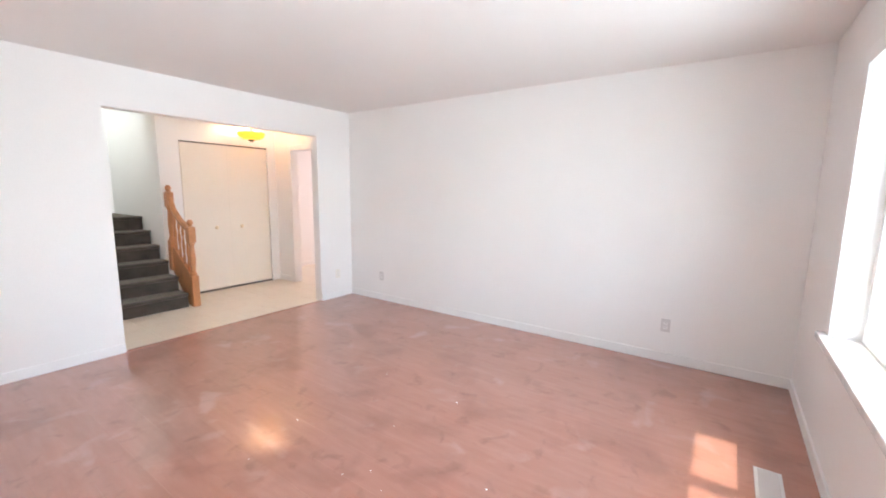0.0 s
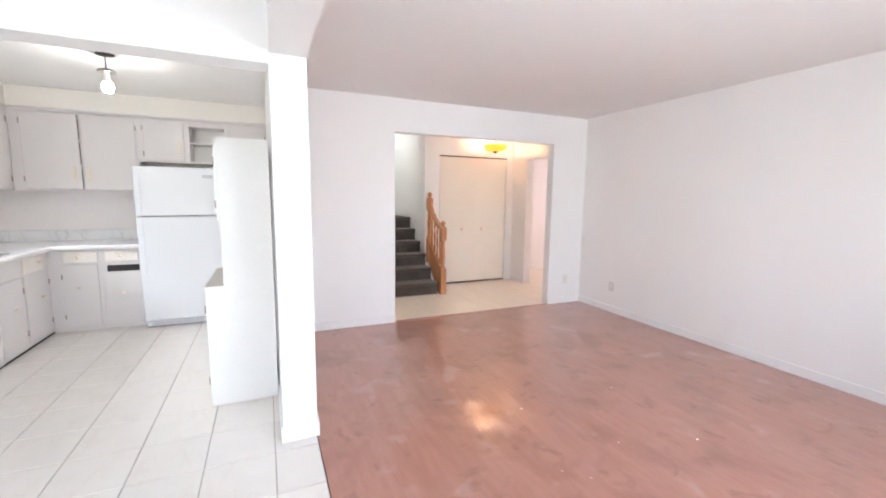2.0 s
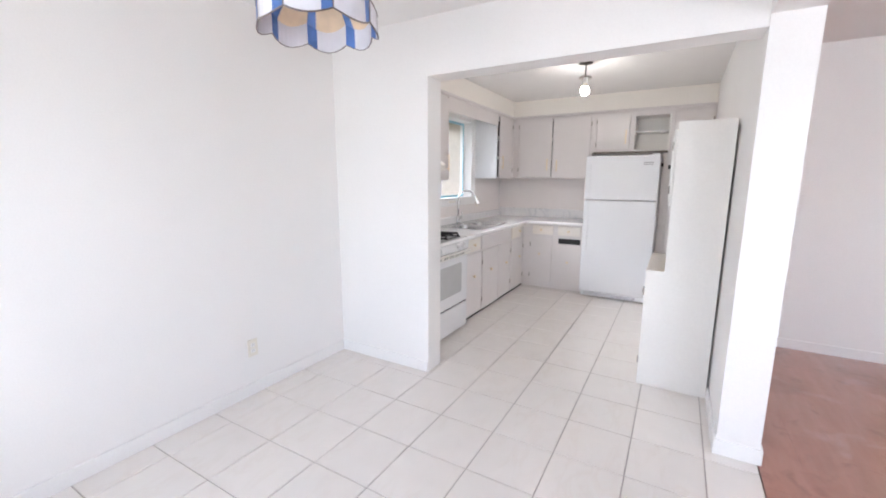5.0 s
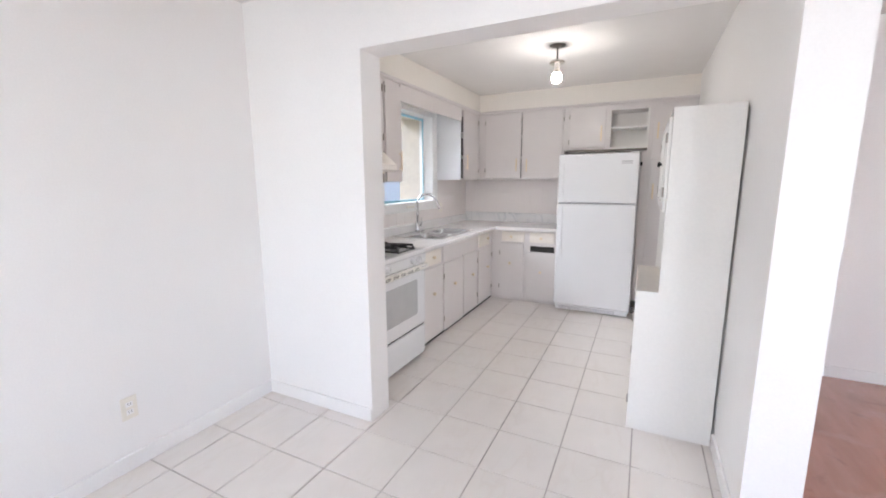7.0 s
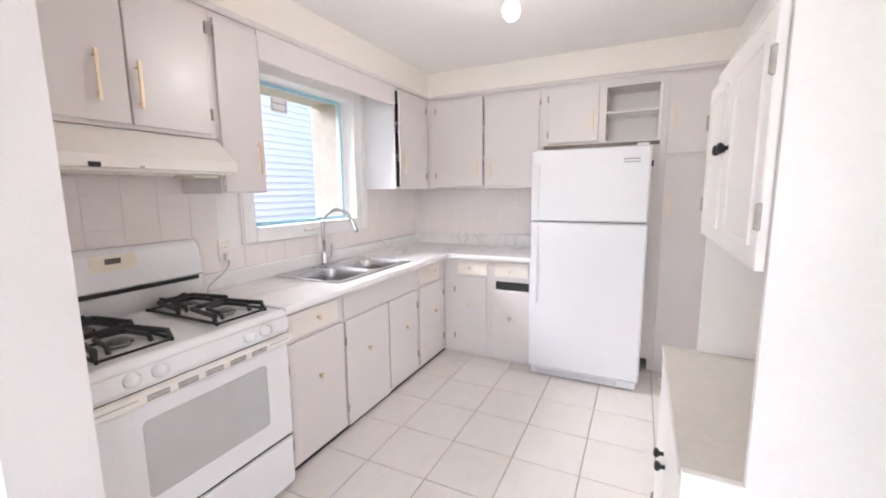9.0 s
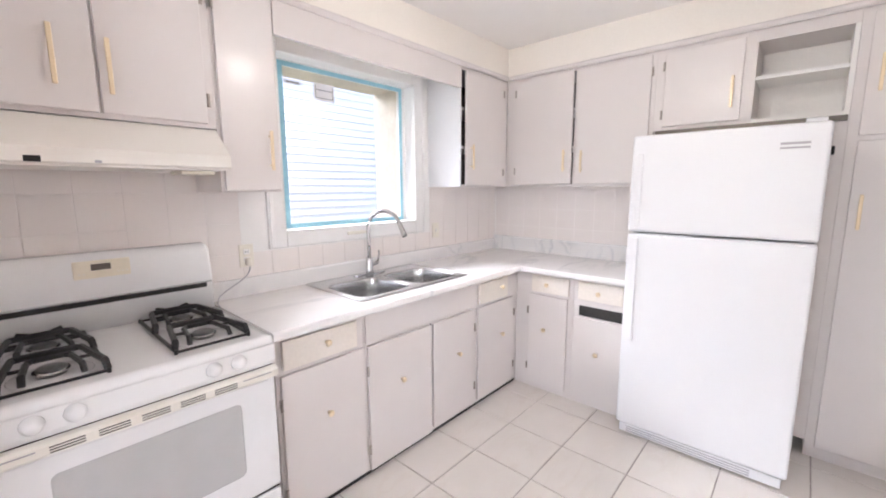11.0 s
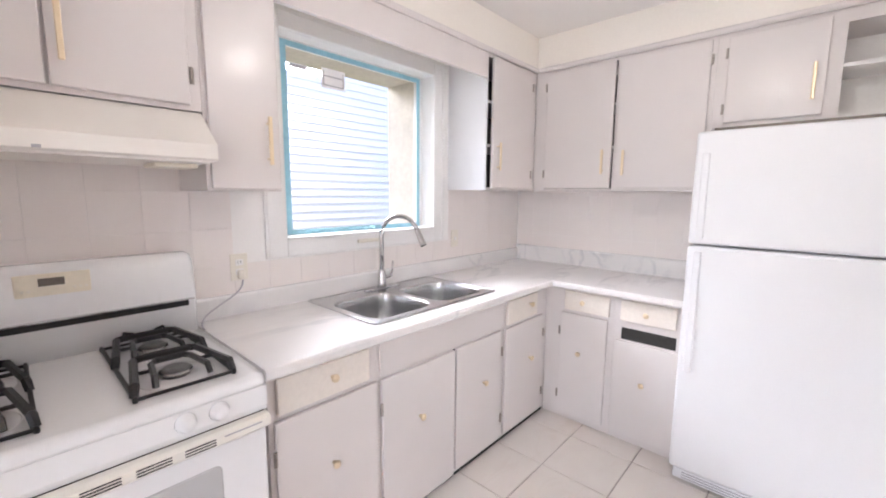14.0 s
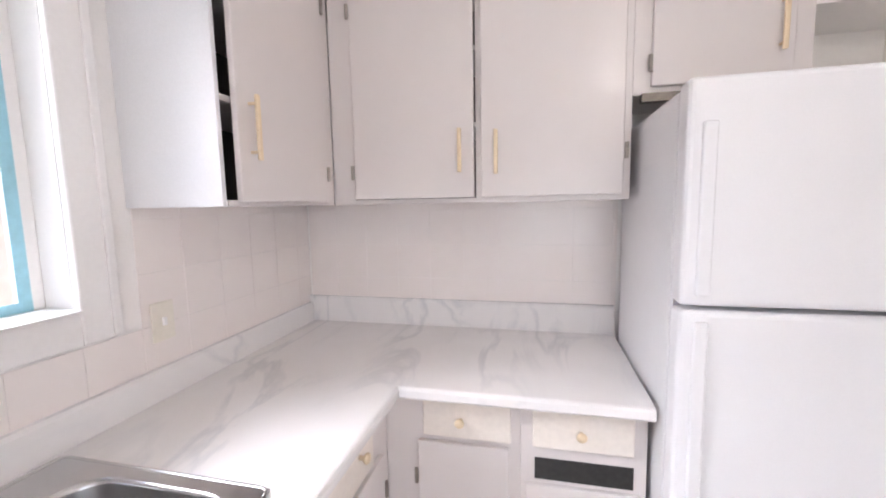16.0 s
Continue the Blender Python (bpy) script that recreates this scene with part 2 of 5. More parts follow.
SG_BLUE = material("blue_stained_glass", (0.12, 0.24, 0.60), 0.15, vary=0.2, fine=20, coarse=6)
SG_CREAM = material("cream_stained_glass", (0.82, 0.66, 0.48), 0.2, vary=0.12, fine=14, coarse=5)
SG_WHITE = material("white_stained_glass", (0.80, 0.80, 0.86), 0.2, vary=0.06, fine=14, coarse=5)
LEAD = material("lead_came", (0.20, 0.17, 0.17), 0.5, 0.6, vary=0.1)


# ---- builders ----
def box_bm(a, b, bevel=0.0, bm=None, segments=2):
    """A box from corner a to corner b, added to bm."""
    bm = bm or bmesh.new()
    made = bmesh.ops.create_cube(bm, size=1)["verts"]
    for v in made:
        v.co = Vector([a[i] + (v.co[i] + 0.5) * (b[i] - a[i]) for i in range(3)])
    if bevel:
        edges = list({e for v in made for e in v.link_edges})
        bmesh.ops.bevel(bm, geom=edges, offset=bevel, segments=segments, affect="EDGES", profile=0.5)
    return bm


def rod_bm(p, q, r, bm=None, n=12, r2=None):
    """A round bar from p to q."""
    bm = bm or bmesh.new()
    p, q = Vector(p), Vector(q)
    d = q - p
    m = Matrix.Translation((p + q) / 2) @ d.to_track_quat("Z", "Y").to_matrix().to_4x4()
    bmesh.ops.create_cone(bm, cap_ends=True, segments=n, radius1=r, radius2=r if r2 is None else r2, depth=d.length, matrix=m)
    return bm


def lathe_bm(profile, centre, axis=(0, 0, 1), n=24, bm=None):
    """A turned shape: (radius, height) pairs round an axis."""
    bm = bm or bmesh.new()
    m = Matrix.Translation(centre) @ Vector(axis).to_track_quat("Z", "Y").to_matrix().to_4x4()
    rings = []
    for r, h in profile:
        rings.append([bm.verts.new(m @ Vector((max(r, 1e-4) * math.cos(2 * math.pi * k / n), max(r, 1e-4) * math.sin(2 * math.pi * k / n), h))) for k in range(n)])
    for a, b in zip(rings, rings[1:]):
        for k in range(n):
            bm.faces.new((a[k], a[(k + 1) % n], b[(k + 1) % n], b[k]))
    bm.faces.new(rings[0][::-1])
    bm.faces.new(rings[-1])
    return bm


def tube_bm(points, r, n=10, bm=None):
    """A round tube along points."""
    bm = bm or bmesh.new()
    pts = [Vector(p) for p in points]
    rings = []
    for i, p in enumerate(pts):
        d = (pts[min(i + 1, len(pts) - 1)] - pts[max(i - 1, 0)]).normalized()
        side = d.cross(Vector((0.31, 0.17, 0.93))).normalized()
        up = side.cross(d)
        rings.append([bm.verts.new(p + r * (math.cos(2 * math.pi * k / n) * side + math.sin(2 * math.pi * k / n) * up)) for k in range(n)])
    for a, b in zip(rings, rings[1:]):
        for k in range(n):
            bm.faces.new((a[k], a[(k + 1) % n], b[(k + 1) % n], b[k]))
    bm.faces.new(rings[0][::-1])
    bm.faces.new(rings[-1])
    return bm


def loft_bm(loops, bm=None, cap_first=False, cap_last=True):
    """Skin through loops of the same number of points."""
    bm = bm or bmesh.new()
    rings = [[bm.verts.new(p) for p in loop] for loop in loops]
    n = len(rings[0])
    for a, b in zip(rings, rings[1:]):
        for k in range(n):
            bm.faces.new((a[k], a[(k + 1) % n], b[(k + 1) % n], b[k]))
    if cap_first:
        bm.faces.new(rings[0][::-1])
    if cap_last:
        bm.faces.new(rings[-1])
    return bm


def prism_bm(outline, a, b, axis="y", bm=None):
    """An outline in the plane across the axis, drawn out from a to b along it."""
    bm = bm or bmesh.new()

    def at(p, s):
        return {"x": (s, p[0], p[1]), "y": (p[0], s, p[1]), "z": (p[0], p[1], s)}[axis]
    return loft_bm([[at(p, a) for p in outline], [at(p, b) for p in outline]], bm, True, True)


def place(ob):
    """Where a thing's or part's origin lies in the world."""
    p = Vector(ob.location)
    while ob.parent:
        ob = ob.parent
        p += ob.location
    return p


def mesh_from(name, bm, mat, origin=(0, 0, 0), smooth=False):
    bmesh.ops.recalc_face_normals(bm, faces=bm.faces)
    bmesh.ops.translate(bm, verts=bm.verts, vec=-Vector(origin))
    me = bpy.data.meshes.new(name)
    bm.to_mesh(me)
    bm.free()
    me.materials.append(mat)
    if smooth:
        for p in me.polygons:
            p.use_smooth = len(p.vertices) <= 4
    return me


def thing(name, at, label, category, group=""):
    ob = new(name)
    ob.location = at
    ob.empty_display_size = 0.05
    return tagged(ob, label, category, group)


def part(name, bm, mat, parent, label="", smooth=False):
    ob = new(name, mesh_from(name, bm, mat, place(parent), smooth))
    ob.parent = parent
    if label:
        ob["label"] = label
    return ob


def single(name, bm, mat, at, label, category, group="", smooth=False):
    ob = new(name, mesh_from(name, bm, mat, at, smooth))
    ob.location = at
    return tagged(ob, label, category, group)


def structure(name, bm, mat, label=""):
    ob = new(name, mesh_from(name, bm, mat))
    return tagged(ob, label, kind="structure")


def boxes(*pairs, bevel=0.0):
    bm = bmesh.new()
    for a, b in pairs:
        box_bm(a, b, bevel, bm)
    return bm


# ---- shell ----
structure("ground", boxes(((-250, -250, -0.45), (250, 250, -0.30))), GRASS, "mown green lawn round the house")
# window wall with the kitchen window's opening
KW = (1.475, 2.363, 1.237, 2.13)
KO = (1.41, 2.40, 1.215, 2.155)   # its opening at the wall face
wall = boxes(((WX - 0.14, YF - 0.3, -0.3), (WX, KO[0], HC + 0.1)), ((WX - 0.14, KO[1], -0.3), (WX, YB + 0.2, HC + 0.1)),
             ((WX - 0.14, KO[0], -0.3), (WX, KO[1], KO[2])), ((WX - 0.14, KO[0], KO[3]), (WX, KO[1], HC + 0.1)))
structure("wall_west", wall, PAINT, "white painted wall of dining area and kitchen")
# outer brick leaf, with a deep reveal
o = 0.05
structure("wall_outer_brick", boxes(((-0.34, YF - 0.3, -0.3), (-0.044, KW[0] - o, HC + 0.1)), ((-0.34, KW[1] + o, -0.3), (-0.044, YB + 0.2, HC + 0.1)),
          ((-0.34, KW[0] - o, -0.3), (-0.044, KW[1] + o, KW[2] - 0.03)), ((-0.34, KW[0] - o, KW[3] + 0.03), (-0.044, KW[1] + o, HC + 0.1))), BRICK, "tan brick outer wall")
structure("wall_kitchen_front", boxes(((WX, -0.005, 0), (0.96, 0.172, HC))), PAINT, "white wall end beside the kitchen opening")
structure("kitchen_opening_header", boxes(((0.96, -0.005, 2.13), (XK0, 0.172, HC))), PAINT, "white header over the kitchen opening")
structure("wall_kitchen_side", boxes(((XK0, -0.012, 0), (XK1, YB + 0.2, HC))), PAINT, "white wall between kitchen and living room, ending as a column")
structure("wall_kitchen_back", boxes(((WX, YB, 0), (XK0, YB + 0.2, HC))), PAINT, "white kitchen back wall")
structure("beam", boxes(((XK0, YF, 2.18), (XK1, -0.012, HC))), PAINT, "white dropped beam between dining area and living room")
LW = (3.50, 5.72, 0.72, 2.10)
DW = (0.60, 2.30, 0.45, 2.12)
structure("wall_front", boxes(((WX, YF - 0.3, -0.3), (DW[0], YF, HC + 0.1)), ((DW[0], YF - 0.3, -0.3), (DW[1], YF, DW[2])), ((DW[0], YF - 0.3, DW[3]), (DW[1], YF, HC + 0.1)),
          ((DW[1], YF - 0.3, -0.3), (LW[0], YF, HC + 0.1)), ((LW[0], YF - 0.3, -0.3), (LW[1], YF, LW[2])), ((LW[0], YF - 0.3, LW[3]), (LW[1], YF, HC + 0.1)),
          ((LW[1], YF - 0.3, -0.3), (XR + 0.2, YF, HC + 0.1))), PAINT, "white front wall with windows")
# Added out of view; its overhang is sized to cut the sun patch.
structure("sun_cut_eave", boxes(((-0.6, YF - 0.44, HC + 0.06), (9.3, YF - 0.3, HC + 0.2))), TRIM, "unseen white roof edge that cuts the sun patch")
structure("wall_east", boxes(((XR, YF, -0.3), (XR + 0.15, YH + 0.12, HC))), PAINT, "long white painted living room wall")
structure("wall_hall", boxes(((XK1, YH, 0), (4.06, YH + 0.12, HC)), ((4.06, YH, 2.143), (6.22, YH + 0.12, HC)), ((6.22, YH, 0), (XR, YH + 0.12, HC))), PAINT,
          "white wall with the wide opening to the hall")
structure("ceiling", boxes(((WX - 0.14, YF - 0.3, HC), (9.2, 4.0, HC + 0.06)), ((WX - 0.14, 4.0, HC), (4.05, 6.4, HC + 0.06)), ((XS + 0.0, 4.0, HC), (9.2, 6.4, HC + 0.06))), CEIL, "flat matt white ceiling")
structure("ceiling_kitchen", boxes(((WX + 0.01, 0.18, HC - 0.003), (XK0 - 0.003, YB - 0.01, HC + 0.002))), GLOSS_CEIL, "glossy white painted kitchen ceiling")
# Unseen shaft, added to hold the lamp above the stairs.
structure("stairwell_shaft", boxes(((3.94, 3.9, HC + 0.06), (XS + 0.1, 4.0, 4.6)), ((3.94, 4.0, HC + 0.06), (4.05, 5.40, 4.6)), ((XS, 4.0, HC + 0.06), (XS + 0.1, 5.40, 4.6)), ((3.94, 5.40, HC), (XS + 0.1, 5.5, 4.6)), ((3.94, 3.9, 4.6), (XS + 0.1, 5.5, 4.7))), PAINT, "white walls of an unseen stairwell shaft added round its lamp")
# hall
structure("wall_closet", boxes(((XS, YC, 0), (5.31, YC + 0.12, HC)), ((5.31, YC, 2.105), (6.565, YC + 0.12, HC)), ((6.565, YC, 0), (6.70, YC + 0.12, HC))), PAINT, "white hall wall round the closet")
structure("closet_back", boxes(((5.31, 4.25, 0), (6.60, 4.30, HC))), PAINT)
structure("wall_stair_right", boxes(((XS, YC + 0.12, 0), (XS + 0.10, 6.2, HC))), PAINT, "white wall beside the stairs")
structure("wall_stair_left", boxes(((3.94, YH + 0.12, 0), (4.05, 6.2, HC))), PAINT, "white wall beside the stairs")
structure("wall_stair_back", boxes(((4.05, 5.40, 0), (XS, 5.5, HC))), PAINT, "white wall at the stair landing")
structure("wall_hall_right", boxes(((6.70, 3.22, 0), (6.80, 4.30, HC)), ((6.70, YH + 0.12, 2.08), (6.80, 3.22, HC))), PAINT, "white hall wall with a doorway")
structure("door_trim", boxes(((6.685, 3.20, 0), (6.815, 3.27, 2.14)), ((6.685, YH + 0.12, 2.06), (6.815, 3.20, 2.14)), bevel=0.004), TRIM)
structure("wall_side_room", boxes(((6.80, 4.30, 0), (9.1, 4.40, HC)), ((9.0, 1.9, 0), (9.1, 4.30, HC)), ((XR + 0.15, 1.86, 0), (9.0, 1.95, HC))), PAINT, "bright white walls of the side room")

# floors under the pieces
structure("floor", boxes(((WX - 0.1, YF - 0.1, -0.12), (XK1 - 0.004, YB + 0.1, -0.006))), GROUT, "cream ceramic tile floor with grey grout")
structure("floor_living", boxes(((XK1, YF - 0.1, -0.12), (XR + 0.1, YH - 0.006, -0.002))), PLANK, "reddish brown laminate plank floor")
structure("floor_hall", boxes(((XK1 + 0.05, YH, -0.12), (9.0, 6.3, -0.006))), GROUT, "pale cream hall tile floor")
structure("threshold", box_bm((4.06, YH - 0.006, -0.01), (6.22, YH + 0.035, 0.006), 0.003), PLANK)

# trim
def baseboard(name, a, b, out, h=0.085):
    """A board along the wall from a to b, standing out to the side out."""
    (x0, y0), (x1, y1) = a, b
    ox, oy = out
    lo = (min(x0, x1, x0 + ox * 0.014, x1 + ox * 0.014), min(y0, y1, y0 + oy * 0.014, y1 + oy * 0.014), 0)
    hi = (max(x0, x1, x0 + ox * 0.014, x1 + ox * 0.014), max(y0, y1, y0 + oy * 0.014, y1 + oy * 0.014), h)
    return structure(name, box_bm(lo, hi, 0.004), TRIM)


for a, b, out in (((XR, YF), (XR, YH), (-1, 0)), ((XK1, YH), (4.06, YH), (0, -1)), ((6.22, YH), (XR, YH), (0, -1)), ((XK1, 0), (XK1, YH), (1, 0)),
                  ((XK1 + 0.0, YF), (XR, YF), (0, 1)), ((WX, YF), (WX, -0.005), (1, 0)), ((WX, -0.005), (0.96, -0.005), (0, -1)), ((XK0 - 0.012, -0.012), (XK1 + 0.012, -0.012), (0, -1)),
                  ((XK0, 0), (XK0, 0.6), (-1, 0)), ((6.70, 3.27), (6.70, YC), (-1, 0)), ((6.565, YC), (6.70, YC), (0, -1)), ((4.05, YH + 0.12), (4.05, 3.05), (1, 0)), ((6.80, 4.30), (9.0, 4.30), (0, -1))):
    baseboard("baseboard", a, b, out)

# ---- windows ----
# kitchen window: sash, glass, tape, casing
win = structure("window_1", boxes(((-0.03, KO[0], KO[2]), (0.015, KW[0], KO[3])), ((-0.03, KW[1], KO[2]), (0.015, KO[1], KO[3])),
                ((-0.03, KW[0], KO[2]), (0.015, KW[1], KW[2])), ((-0.03, KW[0], KW[3]), (0.015, KW[1], KO[3])), bevel=0.003), TRIM,
                "cream kitchen window taped round with blue tape")
pane = part("pane", box_bm((-0.008, KW[0], KW[2]), (-0.004, KW[1], KW[3])), GLASS, win)
pane.visible_shadow = False
for a, b in (((0.0155, KW[0] - 0.012, KW[2] - 0.01), (0.0165, KW[0] + 0.016, KW[3])), ((0.0155, KW[1] - 0.016, KW[2] - 0.01), (0.0165, KW[1] + 0.010, KW[3])),
             ((0.0166, KW[0] - 0.012, KW[2] - 0.014), (0.0175, KW[1] + 0.01, KW[2] + 0.010)), ((0.0166, KW[0] - 0.012, KW[3] - 0.010), (0.0175, KW[1] + 0.01, KW[3] + 0.016))):
    part("tape", box_bm(a, b), TAPE, win, "strip of pale blue masking tape")
CY0, CY1, CZ0, CZ1 = KO[0] - 0.10, KO[1] + 0.10, KO[2] - 0.085, KO[3] + 0.075
for a, b in (((WX, CY0, CZ0), (WX + 0.022, KO[0], CZ1)), ((WX, KO[1], CZ0), (WX + 0.022, CY1, CZ1)), ((WX, KO[0], KO[3]), (WX + 0.022, KO[1], CZ1)), ((WX, KO[0], CZ0), (WX + 0.022, KO[1], KO[2]))):
    part("window_frame", box_bm(a, b, 0.005), TRIM, win)
for a, b in (((WX + 0.022, CY0 + 0.008, CZ0 + 0.008), (WX + 0.030, CY0 + 0.03, CZ1 - 0.008)), ((WX + 0.022, CY1 - 0.03, CZ0 + 0.008), (WX + 0.030, CY1 - 0.008, CZ1 - 0.008))):
    part("moulding", box_bm(a, b, 0.003), TRIM, win)
part("window_sill", box_bm((0.0176, KO[0] + 0.002, KO[2] + 0.001), (WX + 0.040, KO[1] - 0.002, KO[2] + 0.008), 0.003), TRIM, win)
part("latch", box_bm((WX + 0.023, 1.80, KO[2] - 0.05), (WX + 0.036, 1.95, KO[2] - 0.030), 0.004), IVORY, win, "flat ivory window latch")
lab = thing("window_label", (-0.0035, 1.76, 1.975), "small printed paper label stuck on the window pane", "label")
part("sheet", box_bm((-0.0035, 1.69, 1.972), (-0.0025, 1.832, 2.072)), PAPER, lab)
part("print", boxes(((-0.0024, 1.70, 1.985), (-0.0018, 1.705, 2.06)), ((-0.0024, 1.817, 1.985), (-0.0018, 1.822, 2.06)), ((-0.0024, 1.705, 2.03), (-0.0018, 1.817, 2.036)), ((-0.0024, 1.705, 1.985), (-0.0018, 1.817, 1.99))), GREYPRINT, lab)
lab = thing("window_label", (-0.0035, 1.56, 2.04), "narrow printed paper strip stuck on the window pane", "label")
part("sheet", box_bm((-0.0035, 1.51, 2.035), (-0.0025, 1.61, 2.058)), PAPER, lab)
part("print", box_bm((-0.0024, 1.52, 2.042), (-0.0018, 1.60, 2.051)), GREYPRINT, lab)

# the neighbour's wall of lapped siding
NBX = -3.05
nb = thing("neighbour_house", (NBX - 0.3, 2.0, -0.3), "neighbouring house wall in white lapped siding", "house")
part("wall", boxes(((NBX - 0.6, -4.0, -0.3), (NBX, 9.0, 5.0))), SIDING, nb)
for k in range(50):
    z = -0.28 + 0.105 * k
    part("board", prism_bm([(NBX, z), (NBX + 0.022, z), (NBX + 0.010, z + 0.104), (NBX, z + 0.104)], -3.0, 8.5, "y"), SIDING, nb)
part("roof", prism_bm([(NBX - 0.6, 5.0), (NBX + 0.05, 5.0), (NBX + 0.05, 5.12), (NBX - 0.6, 5.7)], -4.2, 9.2, "y"), CONCRETE, nb)


def front_window(name, w, label, panes):
    """A wide window in the front wall, with sashes, sill and casing."""
    x0, x1, z0, z1 = w
    ob = structure(name, boxes(((x0 - 0.08, YF, z0 + 0.008), (x0, YF + 0.018, z1 + 0.08)), ((x1, YF, z0 + 0.008), (x1 + 0.08, YF + 0.018, z1 + 0.08)),
                   ((x0, YF, z1), (x1, YF + 0.018, z1 + 0.08)), bevel=0.004), TRIM, label)
    part("window_sill", box_bm((x0 + 0.001, YF - 0.15, z0 - 0.010), (x1 - 0.001, YF, z0 + 0.006), 0.002), MARBLE, ob)
    part("window_sill", box_bm((x0 - 0.10, YF + 0.001, z0 - 0.035), (x1 + 0.10, YF + 0.055, z0 + 0.007), 0.006), MARBLE, ob)
    z0 += 0.007
    step = (x1 - x0) / panes
    for k in range(panes):
        a, b = x0 + k * step, x0 + (k + 1) * step
        y = YF - 0.13
        fr = part("sash", boxes(((a, y - 0.02, z0), (a + 0.05, y + 0.02, z1)), ((b - 0.05, y - 0.02, z0), (b, y + 0.02, z1)),
                  ((a + 0.05, y - 0.02, z0), (b - 0.05, y + 0.02, z0 + 0.05)), ((a + 0.05, y - 0.02, z1 - 0.05), (b - 0.05, y + 0.02, z1)), bevel=0.003), TRIM, ob)
        g = part("pane", box_bm((a + 0.05, y - 0.003, z0 + 0.05), (b - 0.05, y + 0.003, z1 - 0.05)), GLASS, fr)
        g.visible_shadow = False
    return ob


front_window("window_2", LW, "wide white living room window with a pale sill", 4)
front_window("window_3", DW, "white dining area window", 2)

# ---- hall: closet, stairs, lamp ----
def closet_door(x0, x1, xk):
    d = thing("closet_door", ((x0 + x1) / 2, YC + 0.03, 0.02), "flat cream closet door with a small round knob, closed", "door", "pair of closet doors")
    part("panel", box_bm((x0, YC + 0.012, 0.025), (x1, YC + 0.045, 2.085), 0.0006), CLOSET, d)
    part("knob", lathe_bm([(0.010, 0), (0.009, 0.012), (0.022, 0.02), (0.027, 0.03), (0.018, 0.04), (0, 0.042)], (xk, YC + 0.012, 0.917), (0, -1, 0), 14), BRASS, d, "small brass knob", True)


closet_door(5.322, 5.9375, 5.722)
closet_door(5.9381, 6.554, 6.09)
structure("closet_track", boxes(((5.312, YC + 0.004, 2.088), (6.563, YC + 0.06, 2.103))), DARKMETAL)
structure("closet_sill", boxes(((5.312, YC + 0.004, 0.0), (6.563, YC + 0.06, 0.014))), DARKMETAL)

RISE, GOING, SY, SX0, SX1 = 0.18, 0.25, 3.05, 4.05, 5.045
stair = thing("staircase", (4.55, SY, 0), "straight flight of stairs in dark grey-brown carpet", "stairs")
for k in range(6):
    y0 = SY + GOING * k
    deep = y0 + GOING if k < 5 else 5.38
    prof = [(y0, RISE * k - (0.0 if k == 0 else 0.02)), (y0, RISE * (k + 1) - 0.045), (y0 - 0.022, RISE * (k + 1) - 0.035), (y0 - 0.026, RISE * (k + 1) - 0.015),
            (y0 - 0.015, RISE * (k + 1)), (deep + 0.0, RISE * (k + 1)), (deep, RISE * k - (0.0 if k == 0 else 0.02))]
    part("landing" if k == 5 else "step", prism_bm(prof, SX0, SX1, "x"), CARPET, stair)

structure("baseboard", box_bm((SX0 + 0.012, 5.362, RISE * 6 + 0.001), (SX1 - 0.004, 5.400, RISE * 6 + 0.13), 0.003), TRIM, "white baseboard along the stair landing")


def newel(x, y, z0, z1, name="newel_post"):
    bm = box_bm((x - 0.042, y - 0.042, z0), (x + 0.042, y + 0.042, z0 + (z1 - z0) * 0.36), 0.006)
    h0, h1 = z0 + (z1 - z0) * 0.36, z1 - 0.28
    lathe_bm([(0.036, h0), (0.040, h0 + 0.02), (0.026, h0 + 0.05), (0.036, h0 + (h1 - h0) * 0.5), (0.026, h1 - 0.04), (0.040, h1 - 0.02), (0.036, h1)], (x, y, 0), n=16, bm=bm)
    box_bm((x - 0.042, y - 0.042, h1), (x + 0.042, y + 0.042, z1 - 0.09), 0.006, bm)
    lathe_bm([(0.02, z1 - 0.09), (0.040, z1 - 0.082), (0.022, z1 - 0.07), (0.036, z1 - 0.045), (0.036, z1 - 0.025), (0.018, z1), (0, z1 + 0.002)], (x, y, 0), n=16, bm=bm)
    return bm


rail = thing("stair_railing", (5.08, 3.0, 0), "golden oak stair railing with turned newel posts and balusters", "railing")
NX, NY0, NY1 = 5.118, 3.02, 3.56
part("newel_post", newel(NX, NY0, 0.0, 1.09), OAK, rail)
part("newel_post", newel(NX, NY1, 0.40, 1.51), OAK, rail)
slope = (1.42 - 1.00) / (NY1 - NY0)
part("handrail", loft_bm([[(NX + dx, NY0 + 0.03, 0.93 + dz) for dx, dz in ((-0.03, 0), (0.03, 0), (0.034, 0.04), (0.015, 0.07), (-0.015, 0.07), (-0.034, 0.04))],
                          [(NX + dx, NY0 + 0.22, 1.02 + dz) for dx, dz in ((-0.03, 0), (0.03, 0), (0.034, 0.04), (0.015, 0.07), (-0.015, 0.07), (-0.034, 0.04))],
                          [(NX + dx, NY1 - 0.12, 1.16 + dz) for dx, dz in ((-0.03, 0), (0.03, 0), (0.034, 0.04), (0.015, 0.07), (-0.015, 0.07), (-0.034, 0.04))],
                          [(NX + dx, NY1 - 0.03, 1.30 + dz) for dx, dz in ((-0.03, 0), (0.03, 0), (0.034, 0.04), (0.015, 0.07), (-0.015, 0.07), (-0.034, 0.04))]], None, True, True), OAK, rail)
